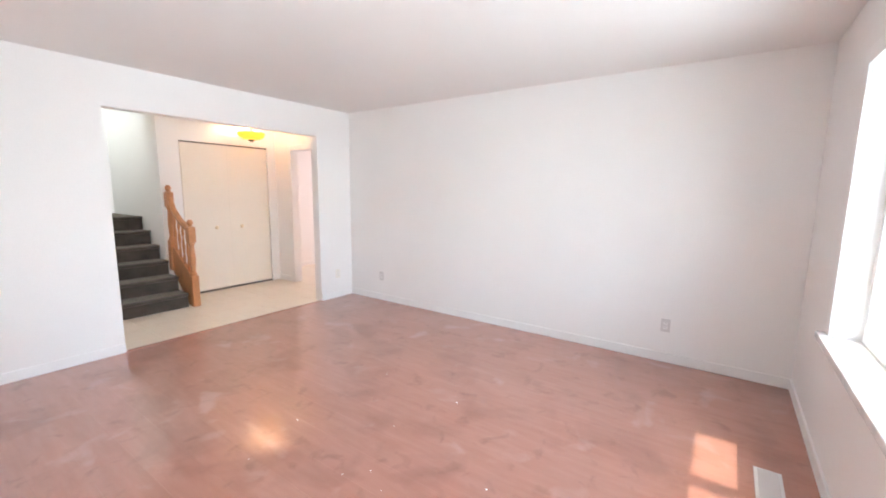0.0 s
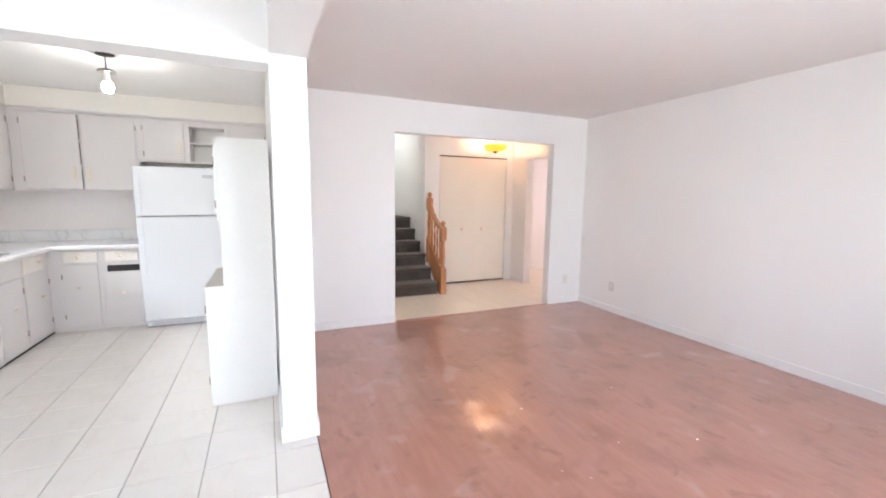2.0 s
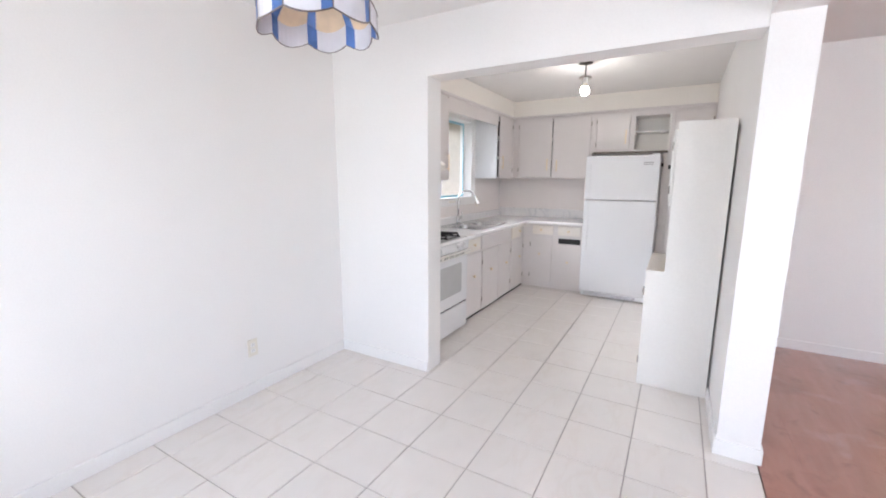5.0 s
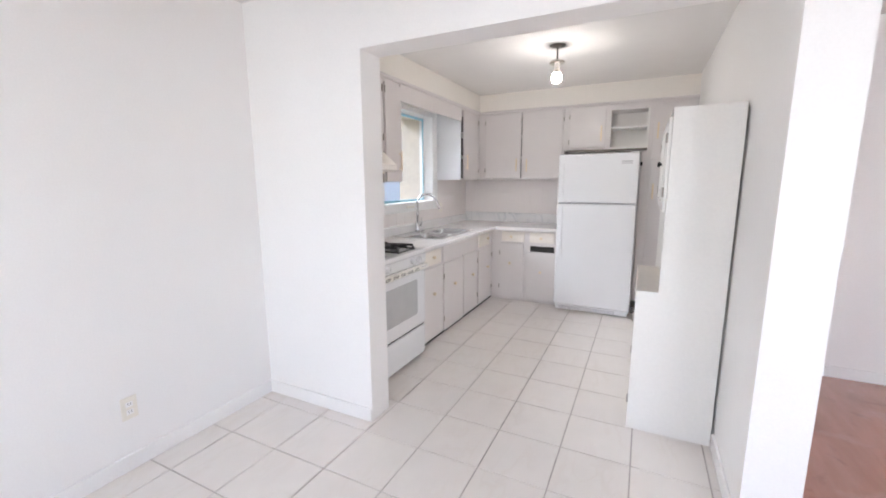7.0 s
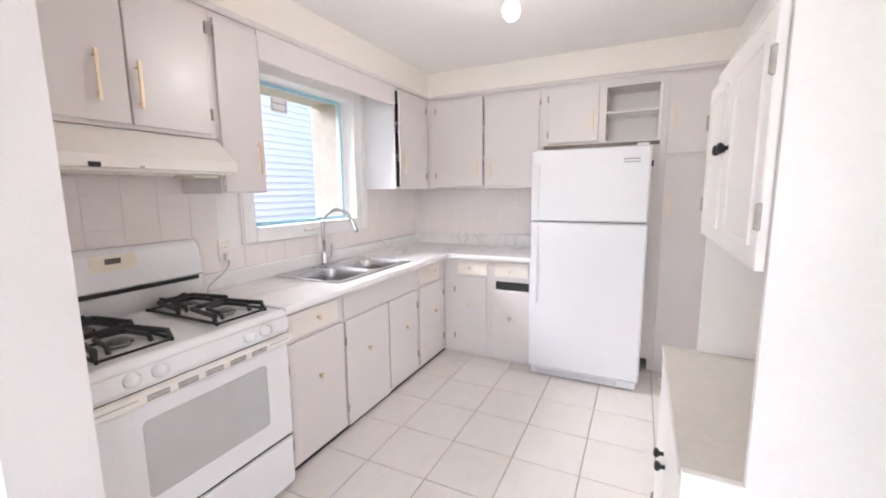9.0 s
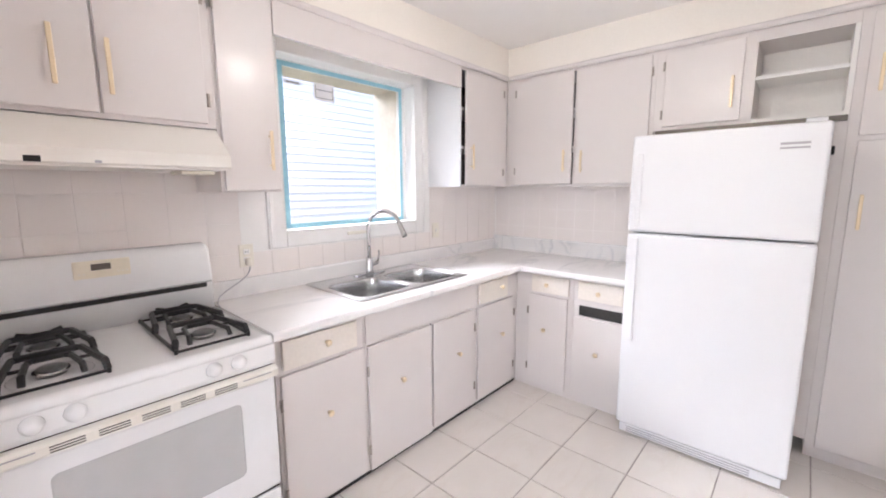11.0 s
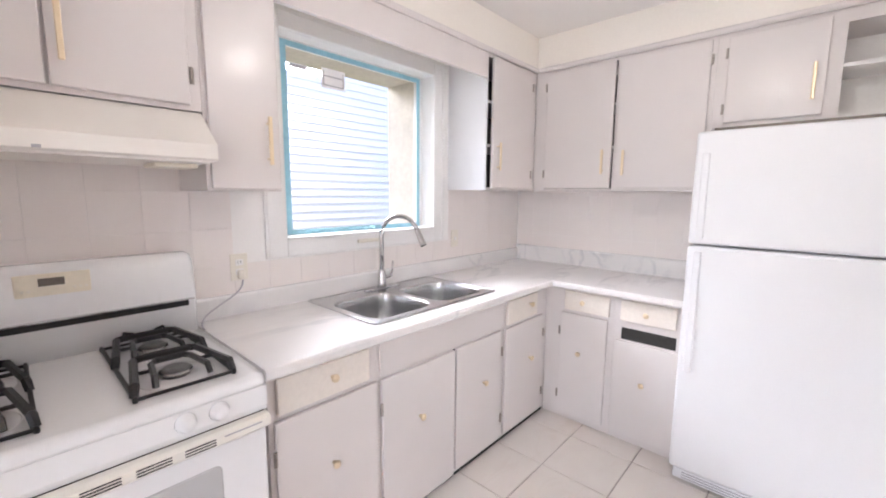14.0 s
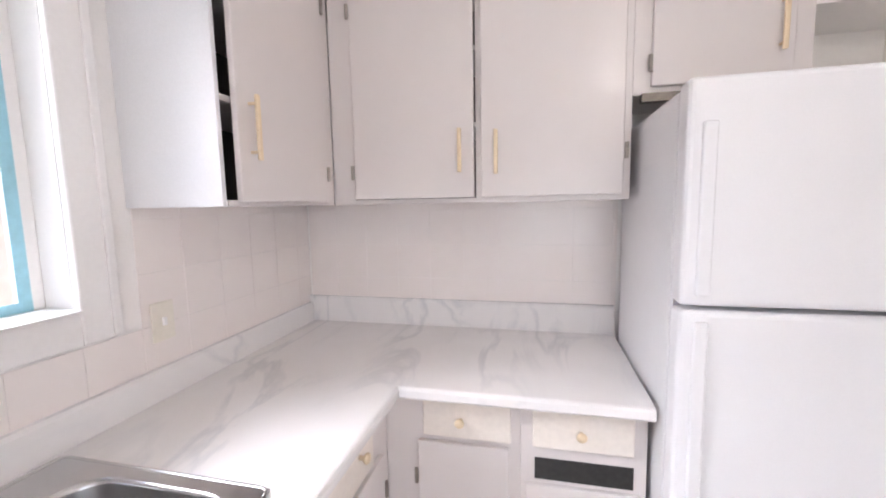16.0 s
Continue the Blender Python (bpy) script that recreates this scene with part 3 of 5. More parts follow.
part("stringer", prism_bm([(NY0, 0.0), (NY0, 0.36), (NY1, 0.76), (NY1, 0.40), (NY0 + 0.14, 0.0)], NX - 0.02, NX + 0.02, "x"), OAK, rail)
for k in range(4):
    y = NY0 + 0.11 + k * 0.105
    zb, zt = 0.36 + (y - NY0) * 0.74, (0.965, 1.01, 1.09, 1.14)[k]
    L = zt - zb
    part("baluster", lathe_bm([(0.016, zb), (0.016, zb + L * 0.2), (0.011, zb + L * 0.26), (0.020, zb + L * 0.45), (0.010, zb + L * 0.7), (0.017, zb + L * 0.76), (0.014, zt)], (NX, y, 0), n=10), OAK, rail, smooth=True)

hl = thing("hall_ceiling_light", (6.17, 3.36, HC), "lit amber glass ceiling light with a dark finial", "ceiling light")
part("canopy", lathe_bm([(0.06, HC), (0.06, HC - 0.02), (0.02, HC - 0.04), (0.012, HC - 0.20)], (6.17, 3.36, 0), n=20), BRASS, hl, smooth=True)
part("shade", lathe_bm([(0.182, 2.275), (0.185, 2.262), (0.165, 2.215), (0.11, 2.185), (0.02, 2.178)], (6.17, 3.36, 0), n=28), AMBER, hl, "glowing amber glass bowl", True)
part("finial", lathe_bm([(0.045, 2.177), (0.04, 2.162), (0.018, 2.152), (0.0, 2.140)], (6.17, 3.36, 0), n=14), DARKMETAL, hl, smooth=True)

# ---- outlets ----
def outlet(at, axis, label, category="outlet", mat=IVORY, recept=True):
    """A wall plate standing out along axis ('x-', 'x+', 'y-')."""
    x, y, z = at
    s = -1 if axis[1] == "-" else 1
    ob = thing("wall_outlet", at, label, category)

    def slab(u, v, d0, d1, hu, hv, bevel=0.0):
        if axis[0] == "x":
            return box_bm((min(x + s * d0, x + s * d1), y + u - hu, z + v - hv), (max(x + s * d0, x + s * d1), y + u + hu, z + v + hv), bevel)
        return box_bm((x + u - hu, min(y + s * d0, y + s * d1), z + v - hv), (x + u + hu, max(y + s * d0, y + s * d1), z + v + hv), bevel)
    part("plate", slab(0, 0, 0, 0.006, 0.036, 0.058, 0.002), mat, ob)
    if recept:
        for v in (-0.02, 0.02):
            part("receptacle", slab(0, v, 0.006, 0.009, 0.016, 0.013, 0.002), TRIM, ob)
            for u in (-0.006, 0.006):
                part("slot", slab(u, v + 0.002, 0.009, 0.0096, 0.0012, 0.005), DARK, ob)
    else:
        part("toggle", slab(0, 0, 0.006, 0.014, 0.006, 0.012, 0.002), TRIM, ob)
    return ob


outlet((XR, 1.37, 0.33), "x-", "grey-white outlet plate on the living room wall", mat=PLATE)
outlet((XR, -2.02, 0.33), "x-", "grey-white outlet plate on the living room wall", mat=PLATE)
outlet((WX, -0.86, 0.325), "x+", "white outlet plate low on the dining wall")
outlet((6.50, YH, 0.33), "y-", "white outlet plate beside the hall opening")
outlet((8.05, 4.30, 0.33), "y-", "white outlet plate in the side room")
outlet((WX + 0.008, 2.62, 1.13), "x+", "white switch plate on the tiled backsplash", "switch", recept=False)

# floor register by the window
vent = thing("floor_register", (5.34, -2.675, 0.0), "white metal floor register beside the window", "floor vent")
part("frame", boxes(((5.20, -2.735, 0.0), (5.48, -2.720, 0.006)), ((5.20, -2.630, 0.0), (5.48, -2.615, 0.006)), ((5.20, -2.720, 0.0), (5.215, -2.630, 0.006)), ((5.465, -2.720, 0.0), (5.48, -2.630, 0.006))), ENAMEL, vent)
for k in range(16):
    part("slat", box_bm((5.218 + k * 0.0156, -2.720, 0.0), (5.226 + k * 0.0156, -2.630, 0.005)), ENAMEL, vent)

# ---- dining pendant: leaded glass shade ----
PX, PY, PZ = 1.17, -1.165, 2.03
pend = thing("pendant_lamp", (PX, PY, HC), "leaded glass pendant shade in blue, cream and white", "pendant lamp")
part("canopy", lathe_bm([(0.06, HC), (0.055, HC - 0.025), (0.012, HC - 0.035)], (PX, PY, 0), n=20), BRASS, pend, smooth=True)
part("stem", rod_bm((PX, PY, HC - 0.03), (PX, PY, 2.36), 0.006), BRASS, pend)


def shade_point(k, u, level):
    """A point of the shade: panel k of eight, u across it; level 0 is the rim, 1 the shoulder, 2 the crown."""
    a = 2 * math.pi * (k + u) / 8 + 0.25
    bow = 0.013 * math.sin(math.pi * u)
    r = (0.225, 0.225, 0.06)[level] + bow * (1, 0.7, 0)[level]
    z = (PZ + 0.02 - 0.028 * math.sin(math.pi * u), PZ + 0.105 - 0.03 * math.sin(math.pi * u), PZ + 0.30)[level]
    return (PX + r * math.cos(a), PY + r * math.sin(a), z)


def shade_panel(k, u0, u1, l0, l1):
    n, bm = 6, bmesh.new()
    for j in range(n):
        a, b = u0 + (u1 - u0) * j / n, u0 + (u1 - u0) * (j + 1) / n
        q = [shade_point(k, a, l0), shade_point(k, b, l0), shade_point(k, b, l1), shade_point(k, a, l1)]
        inner = [(PX + (p[0] - PX) * 0.985, PY + (p[1] - PY) * 0.985, p[2]) for p in q]
        vs = [bm.verts.new(p) for p in q + inner]
        for f in ((0, 1, 2, 3), (7, 6, 5, 4), (0, 4, 5, 1), (3, 2, 6, 7), (0, 3, 7, 4), (1, 5, 6, 2)):
            bm.faces.new([vs[i] for i in f])
    bmesh.ops.remove_doubles(bm, verts=bm.verts, dist=1e-5)
    return bm


for k in range(8):
    part("skirt_pane", shade_panel(k, 0.0, 0.76, 0, 1), SG_WHITE, pend, "white glass skirt pane")
    part("skirt_pane", shade_panel(k, 0.76, 1.0, 0, 1), SG_BLUE, pend, "blue glass skirt pane")
    part("shade_pane", shade_panel(k, 0.0, 0.78, 1, 2), SG_CREAM, pend, "cream glass shade pane")
    part("shade_pane", shade_panel(k, 0.78, 1.0, 1, 2), SG_BLUE, pend, "blue glass shade pane")
    for lv in (0, 1):
        part("came", tube_bm([shade_point(k, u / 6, lv) for u in range(7)], 0.0032, 6), LEAD, pend)
    part("came", tube_bm([shade_point(k, 0.0, lv) for lv in (0, 1, 2)], 0.003, 6), LEAD, pend)
    c = [(x, z) for x, z in ((0.25, 0.25), (0.40, 0.42), (0.50, 0.30), (0.62, 0.45))]
    pts = []
    for u, v in c:
        p, q = Vector(shade_point(k, u, 1)), Vector(shade_point(k, u, 2))
        pts.append((p.lerp(q, v * 0.6) - Vector((PX, PY, 0))) * 1.0 + Vector((PX, PY, 0)))
    part("motif", tube_bm([(PX + (p.x - PX) * 1.015, PY + (p.y - PY) * 1.015, p.z) for p in pts], 0.004, 5), GREYPRINT, pend)
part("cap", lathe_bm([(0.075, PZ + 0.295), (0.06, PZ + 0.32), (0.012, PZ + 0.34)], (PX, PY, 0), n=16), LEAD, pend, smooth=True)

# ---- kitchen ceiling bulb ----
kl = thing("kitchen_ceiling_light", (1.655, 1.62, HC), "bare lit bulb hanging from a dark ceiling canopy", "ceiling light")
part("canopy", lathe_bm([(0.062, HC), (0.060, HC - 0.008), (0.02, HC - 0.018), (0.008, HC - 0.022)], (1.655, 1.62, 0), n=20), DARKMETAL, kl, "dark metal canopy", True)
part("stem", rod_bm((1.655, 1.62, HC - 0.02), (1.655, 1.62, 2.38), 0.006), DARKMETAL, kl)
part("shade_ring", lathe_bm([(0.012, 2.395), (0.055, 2.378), (0.062, 2.368), (0.058, 2.362), (0.012, 2.372)], (1.655, 1.62, 0), n=24), NICKEL, kl, smooth=True)
part("socket", lathe_bm([(0.02, 2.375), (0.022, 2.33), (0.018, 2.315)], (1.655, 1.62, 0), n=14), TRIM, kl, smooth=True)
part("bulb_neck", lathe_bm([(0.016, 2.330), (0.026, 2.305), (0.031, 2.288), (0.030, 2.286)], (1.655, 1.62, 0), n=18), IVORY, kl, "pale bulb neck", True)
part("bulb", lathe_bm([(0.028, 2.285), (0.036, 2.270), (0.038, 2.252), (0.034, 2.234), (0.022, 2.219), (0.0, 2.213)], (1.655, 1.62, 0), n=18), BULB, kl, "glowing light bulb", True)

# ---- kitchen cabinets ----
# Local frames: 'w' units face +x from the window wall, 'b' units face -y from the back wall, 'h' units face -x.
def slab(side, face, u0, u1, d0, d1, z0, z1, bevel=0.0):
    """A box: u along the wall, d out of the face plane."""
    if side == "w":
        return box_bm((face + d0, u0, z0), (face + d1, u1, z1), bevel)
    if side == "b":
        return box_bm((u0, face - d1, z0), (u1, face - d0, z1), bevel)
    return box_bm((face - d1, u0, z0), (face - d0, u1, z1), bevel)


def spot(side, face, u, d, z):
    return {"w": (face + d, u, z), "b": (u, face - d, z), "h": (face - d, u, z)}[side]


AXIS = {"w": (1, 0, 0), "b": (0, -1, 0), "h": (-1, 0, 0)}


def knob(side, face, u, z, parent, mat=None, label="small pale brass knob"):
    part("knob", lathe_bm([(0.007, 0), (0.006, 0.010), (0.013, 0.016), (0.0155, 0.022), (0.012, 0.028), (0, 0.030)], spot(side, face, u, 0.019, z), AXIS[side], 12),
         mat or BRASS, parent, label, True)


def pull(side, face, u, z0, z1, parent):
    d = 0.019
    bm = rod_bm(spot(side, face, u, d, z0 + 0.022), spot(side, face, u, d + 0.026, z0 + 0.022), 0.004, n=8)
    rod_bm(spot(side, face, u, d, z1 - 0.022), spot(side, face, u, d + 0.026, z1 - 0.022), 0.004, bm, 8)
    bar = slab(side, face, u - 0.007, u + 0.007, d + 0.022, d + 0.032, z0, z1, 0.003)
    me = bpy.data.meshes.new("bar")
    bar.to_mesh(me)
    bar.free()
    bm.from_mesh(me)
    bpy.data.meshes.remove(me)
    part("handle", bm, BRASS, parent, "slim pale brass bar handle")


def hinge(side, face, u, z, parent):
    bm = slab(side, face, u - 0.006, u + 0.006, 0.017, 0.023, z - 0.026, z + 0.026, 0.001)
    rod_bm(spot(side, face, u, 0.022, z - 0.024), spot(side, face, u, 0.022, z + 0.024), 0.005, bm, 8)
    part("hinge", bm, NICKEL, parent, "small nickel hinge")


def door(side, face, u0, u1, z0, z1, parent, knob_at=None, pull_at=None, hinge_u=None, mat=None, turn=0.0, hz=(0.12, 0.12)):
    """A flat overlay door. turn: degrees that it stands ajar on its hinge."""
    d = part("door", slab(side, face, u0, u1, 0.001, 0.019, z0, z1, 0.0035), mat or CAB, parent)
    if knob_at:
        knob(side, face, *knob_at, d)
    if pull_at:
        pull(side, face, *pull_at, d)
    if hinge_u is not None:
        hinge(side, face, hinge_u, z0 + hz[0], d)
        hinge(side, face, hinge_u, z1 - hz[1], d)
    if turn:
        axis = Vector(spot(side, face, hinge_u, 0.0, 0)) - place(parent)
        d.matrix_basis = Matrix.Translation((axis.x, axis.y, 0)) @ Matrix.Rotation(radians(turn), 4, "Z") @ Matrix.Translation((-axis.x, -axis.y, 0))
    return d


def drawer(side, face, u0, u1, z0, z1, ku, kz, parent):
    d = part("drawer", slab(side, face, u0, u1, 0.001, 0.019, z0, z1, 0.004), DRAWER, parent, "cream drawer front")
    knob(side, face, ku, kz, d)


BF, BB, TOPZ = 0.70, 2.865, 0.866   # faces of the base units (doors stand 19 mm proud), underside of the worktop
G = "base kitchen cabinets"


def base_unit(side, face, u0, u1, label, back, z0=0.024):
    ob = thing("base_cabinet", spot(side, face, (u0 + u1) / 2, -0.25, 0), label, "cabinet", G)
    part("body", slab(side, face, u0, u1, -back, 0.0, z0, TOPZ), CAB, ob)
    part("plinth", slab(side, face, u0 + 0.001, u1 - 0.001, -back, -0.006, 0.0, z0 - 0.001), DARK if side == "w" else CAB, ob)
    return ob


u = base_unit("w", BF, 1.03, 1.465, "light grey base cabinet with a cream drawer beside the stove", 0.59)
drawer("w", BF, 1.057, 1.422, 0.712, 0.838, 1.257, 0.782, u)
door("w", BF, 1.045, 1.458, 0.045, 0.690, u, knob_at=(1.253, 0.453), hinge_u=1.040)
# sink unit, its false front and two doors
u = base_unit("w", BF, 1.466, 2.352, "light grey double-door sink cabinet with small brass knobs", 0.05)
part("side_panel", boxes(((WX + 0.01, 1.467, 0.036), (BF - 0.051, 1.485, 0.74))), CAB, u)
part("side_panel", boxes(((WX + 0.01, 2.333, 0.036), (BF - 0.051, 2.351, 0.74))), CAB, u)
part("false_front", slab("w", BF, 1.480, 2.345, 0.001, 0.010, 0.700, 0.855, 0.003), CAB, u)
door("w", BF, 1.484, 1.932, 0.030, 0.685, u, knob_at=(1.695, 0.450), hinge_u=1.478)
door("w", BF, 1.946, 2.325, 0.050, 0.685, u, knob_at=(2.162, 0.442), hinge_u=2.330)
# A dark strip painted in for the shade between the two doors.
part("door_gap_shade", slab("w", BF, 1.933, 1.945, -0.004, 0.004, 0.050, 0.685), DARK, u, "dark strip for the shade between the doors")
u = base_unit("w", BF, 2.353, 2.864, "light grey corner base cabinet with a cream drawer", 0.59)
drawer("w", BF, 2.385, 2.712, 0.700, 0.838, 2.62, 0.780, u)
door("w", BF, 2.372, 2.790, 0.045, 0.680, u, knob_at=(2.63, 0.440), hinge_u=2.796)
u = base_unit("b", BB, BF + 0.001, 1.135, "light grey base cabinet with a cream drawer in the corner", 0.56)
drawer("b", BB, 0.831, 1.107, 0.726, 0.844, 0.953, 0.787, u)
door("b", BB, 0.812, 1.100, 0.045, 0.705, u, knob_at=(0.941, 0.462), hinge_u=0.806)
u = base_unit("b", BB, 1.136, 1.492, "light grey base cabinet with an open slot under its drawer", 0.40)
drawer("b", BB, 1.171, 1.455, 0.726, 0.846, 1.310, 0.783, u)
# A solid dark sheet on the face paints the slot's inner shade.
part("slot", slab("b", BB, 1.178, 1.458, 0.0, 0.003, 0.616, 0.684), DARK, u, "black sheet painting the shade of an open slot")
door("b", BB, 1.150, 1.478, 0.045, 0.606, u, knob_at=(1.311, 0.381), hinge_u=1.484)

# ---- worktop with a cut-out for the sink ----
CT0, CT1, CFX, CFY = TOPZ + 0.001, 0.905, 0.775, 2.79
SKX0, SKX1, SKY0, SKY1 = 0.150, 0.678, 1.485, 2.312
HX0, HX1, HY0, HY1 = SKX0 + 0.02, SKX1 - 0.02, SKY0 + 0.02, SKY1 - 0.02
wt = thing("worktop", (0.45, 2.2, TOPZ), "L-shaped white marble-look laminate worktop with grey veins", "worktop")


def nosed(outline_x):
    return [(outline_x - 0.03, CT0), (outline_x - 0.006, CT0), (outline_x, CT0 + 0.007), (outline_x, CT1 - 0.010), (outline_x - 0.003, CT1 - 0.003), (outline_x - 0.010, CT1), (outline_x - 0.03, CT1)]


def grid_slab(xs, ys, skip, z0, z1):
    """A slab over a grid of cells, without those that skip names."""
    bm, vs = bmesh.new(), {}

    def v(i, j, k):
        if (i, j, k) not in vs:
            vs[i, j, k] = bm.verts.new((xs[i], ys[j], (z0, z1)[k]))
        return vs[i, j, k]
    cells = {(i, j) for i in range(len(xs) - 1) for j in range(len(ys) - 1)} - set(skip)
    for i, j in cells:
        for k in (0, 1):
            bm.faces.new((v(i, j, k), v(i + 1, j, k), v(i + 1, j + 1, k), v(i, j + 1, k)))
        for di, dj, a, b in ((-1, 0, (i, j), (i, j + 1)), (1, 0, (i + 1, j), (i + 1, j + 1)), (0, -1, (i, j), (i + 1, j)), (0, 1, (i, j + 1), (i + 1, j + 1))):
            if (i + di, j + dj) not in cells:
                bm.faces.new((v(*a, 0), v(*b, 0), v(*b, 1), v(*a, 1)))
    return bm


part("top", grid_slab((WX + 0.002, HX0, HX1, CFX - 0.03, 1.492), (1.00, HY0, HY1, CFY + 0.03, YB - 0.002), {(1, 1), (3, 0), (3, 1), (3, 2)}, CT0, CT1), MARBLE, wt)
part("edge", prism_bm(nosed(CFX), 1.00, CFY + 0.03, "y"), MARBLE, wt)
part("edge", prism_bm([(CFY + (CFX - y), z) for y, z in nosed(CFX)], CFX - 0.0101, 1.492, "x"), MARBLE, wt)
part("upstand", prism_bm([(WX + 0.003, CT1), (WX + 0.024, CT1), (WX + 0.024, 0.985), (WX + 0.018, 0.995), (WX + 0.003, 0.995)], 1.00, YB - 0.024, "y"), MARBLE, wt)
part("upstand", prism_bm([(YB - 0.003, CT1), (YB - 0.024, CT1), (YB - 0.024, 1.015), (YB - 0.018, 1.025), (YB - 0.003, 1.025)], WX + 0.003, 1.492, "x"), MARBLE, wt)

# ---- sink ----
sk = thing("kitchen_sink", (0.42, 1.9, CT1), "stainless steel double-bowl drop-in kitchen sink", "sink")


def rounded(x0, x1, y0, y1, r, z, n=5):
    out = []
    for cx, cy, a0 in ((x1 - r, y1 - r, 0), (x0 + r, y1 - r, 90), (x0 + r, y0 + r, 180), (x1 - r, y0 + r, 270)):
        for k in range(n + 1):
            a = radians(a0 + 90 * k / n)
            out.append((cx + r * math.cos(a), cy + r * math.sin(a), z))
    return out


BX0, BX1 = 0.268, 0.642
bowls = ((1.516, 1.880), (1.918, 2.280))
RZ = CT1 + 0.006
FL, YM = 0.016, (bowls[0][1] + bowls[1][0]) / 2
EY0, EY1 = bowls[0][0] - FL, bowls[1][1] + FL
rim = boxes(((SKX0, SKY0, CT1 + 0.0005), (BX0 - FL, SKY1, RZ)), ((BX1 + FL, SKY0, CT1 + 0.0005), (SKX1, SKY1, RZ)),
            ((BX0 - FL, SKY0, CT1 + 0.0005), (BX1 + FL, EY0, RZ)), ((BX0 - FL, EY1, CT1 + 0.0005), (BX1 + FL, SKY1, RZ)))
part("rim", rim, STEEL, sk)
part("rim_edge", tube_bm([*rounded(SKX0, SKX1, SKY0, SKY1, 0.02, CT1 + 0.004), rounded(SKX0, SKX1, SKY0, SKY1, 0.02, CT1 + 0.004)[0]], 0.0045, 8), STEEL, sk, smooth=True)
for (y0, y1), (c0, c1) in zip(bowls, ((EY0, YM), (YM, EY1))):
    steps = ((0.0, 0.075, RZ), (0.0012, 0.075, RZ), (0.003, 0.075, RZ - 0.001), (0.0055, 0.075, RZ - 0.004), (0.0075, 0.075, RZ - 0.012), (0.010, 0.075, CT1 - 0.07),
             (0.016, 0.075, CT1 - 0.125), (0.024, 0.072, CT1 - 0.148), (0.040, 0.068, CT1 - 0.160), (0.07, 0.05, CT1 - 0.165))
    b = part("bowl", loft_bm([rounded(BX0 - FL, BX1 + FL, c0, c1, 0.0005, RZ)] + [rounded(BX0 + d, BX1 - d, y0 + d, y1 - d, rad, z) for d, rad, z in steps]),
             STEEL, sk, "pressed steel bowl", True)
    part("drain", lathe_bm([(0.042, CT1 - 0.1645), (0.040, CT1 - 0.161), (0.030, CT1 - 0.163), (0.012, CT1 - 0.1635)], ((BX0 + BX1) / 2, (y0 + y1) / 2, 0), n=20), CHROME, b, smooth=True)

# ---- tap ----
FX, FY = 0.187, 1.915
tap = thing("kitchen_tap", (FX, FY, RZ), "tall chrome gooseneck pull-down tap with a side lever", "tap")
part("deck_plate", loft_bm([rounded(FX - 0.028, FX + 0.028, FY - 0.12, FY + 0.12, 0.027, RZ), rounded(FX - 0.028, FX + 0.028, FY - 0.12, FY + 0.12, 0.027, RZ + 0.005), rounded(FX - 0.022, FX + 0.022, FY - 0.114, FY + 0.114, 0.021, RZ + 0.009)], None, True), CHROME, tap)
part("body", lathe_bm([(0.026, RZ + 0.008), (0.024, RZ + 0.02), (0.022, RZ + 0.085), (0.018, RZ + 0.10), (0.014, RZ + 0.105)], (FX, FY, 0), n=18), CHROME, tap, smooth=True)
hx, hy = 0.86, 0.50
neck = [(FX, FY, RZ + 0.10), (FX, FY, RZ + 0.20), (FX, FY, RZ + 0.285)]
for k in range(1, 13):
    a = radians(180 - 13.6 * k)
    s, zz = 0.105 + 0.105 * math.cos(a), RZ + 0.295 + 0.105 * math.sin(a)
    neck.append((FX + hx * s, FY + hy * s, zz))
part("neck", tube_bm(neck, 0.0125, 12), CHROME, tap, smooth=True)
tip = Vector(neck[-1])
down = (tip - Vector(neck[-2])).normalized()
part("spray_head", rod_bm(tip - down * 0.005, tip + down * 0.085, 0.014, n=14, r2=0.018), CHROME, tap, smooth=False)
part("nozzle", rod_bm(tip + down * 0.0855, tip + down * 0.092, 0.015, n=14), BLACK, tap, "black spray nozzle")
lv = tube_bm([(FX, FY + 0.015, RZ + 0.055), (FX + 0.004, FY + 0.045, RZ + 0.060), (FX + 0.008, FY + 0.062, RZ + 0.068)], 0.012, 10)
tube_bm([(FX + 0.008, FY + 0.060, RZ + 0.065), (FX + 0.010, FY + 0.068, RZ + 0.10), (FX + 0.010, FY + 0.072, RZ + 0.145)], 0.006, 8, lv)
part("lever", lv, CHROME, tap, smooth=True)

# ---- wall cabinets ----
UF, UB, UZT = 0.412, 3.132, 2.275
GW = "wall kitchen cabinets"
u = thing("wall_cabinet", (0.27, 0.58, 1.69), "light grey two-door wall cabinet above the range hood", "cabinet", GW)
part("body", boxes(((WX, 0.174, 1.69), (UF, 0.990, UZT))), CAB, u)
door("w", UF, 0.205, 0.622, 1.705, 2.235, u, pull_at=(0.515, 1.775, 1.955), hinge_u=0.199, hz=(0.11, 0.06))
door("w", UF, 0.630, 0.955, 1.705, 2.235, u, pull_at=(0.655, 1.765, 1.945), hinge_u=0.961, hz=(0.09, 0.06))
u = thing("wall_cabinet", (0.27, 1.11, 1.435), "narrow light grey wall cabinet beside the window", "cabinet", GW)
part("body", boxes(((WX, 0.991, 1.435), (UF, 1.250, UZT))), CAB, u)
door("w", UF, 1.003, 1.242, 1.442, 2.235, u, pull_at=(1.196, 1.530, 1.700), hinge_u=0.998, hz=(0.15, 0.06))
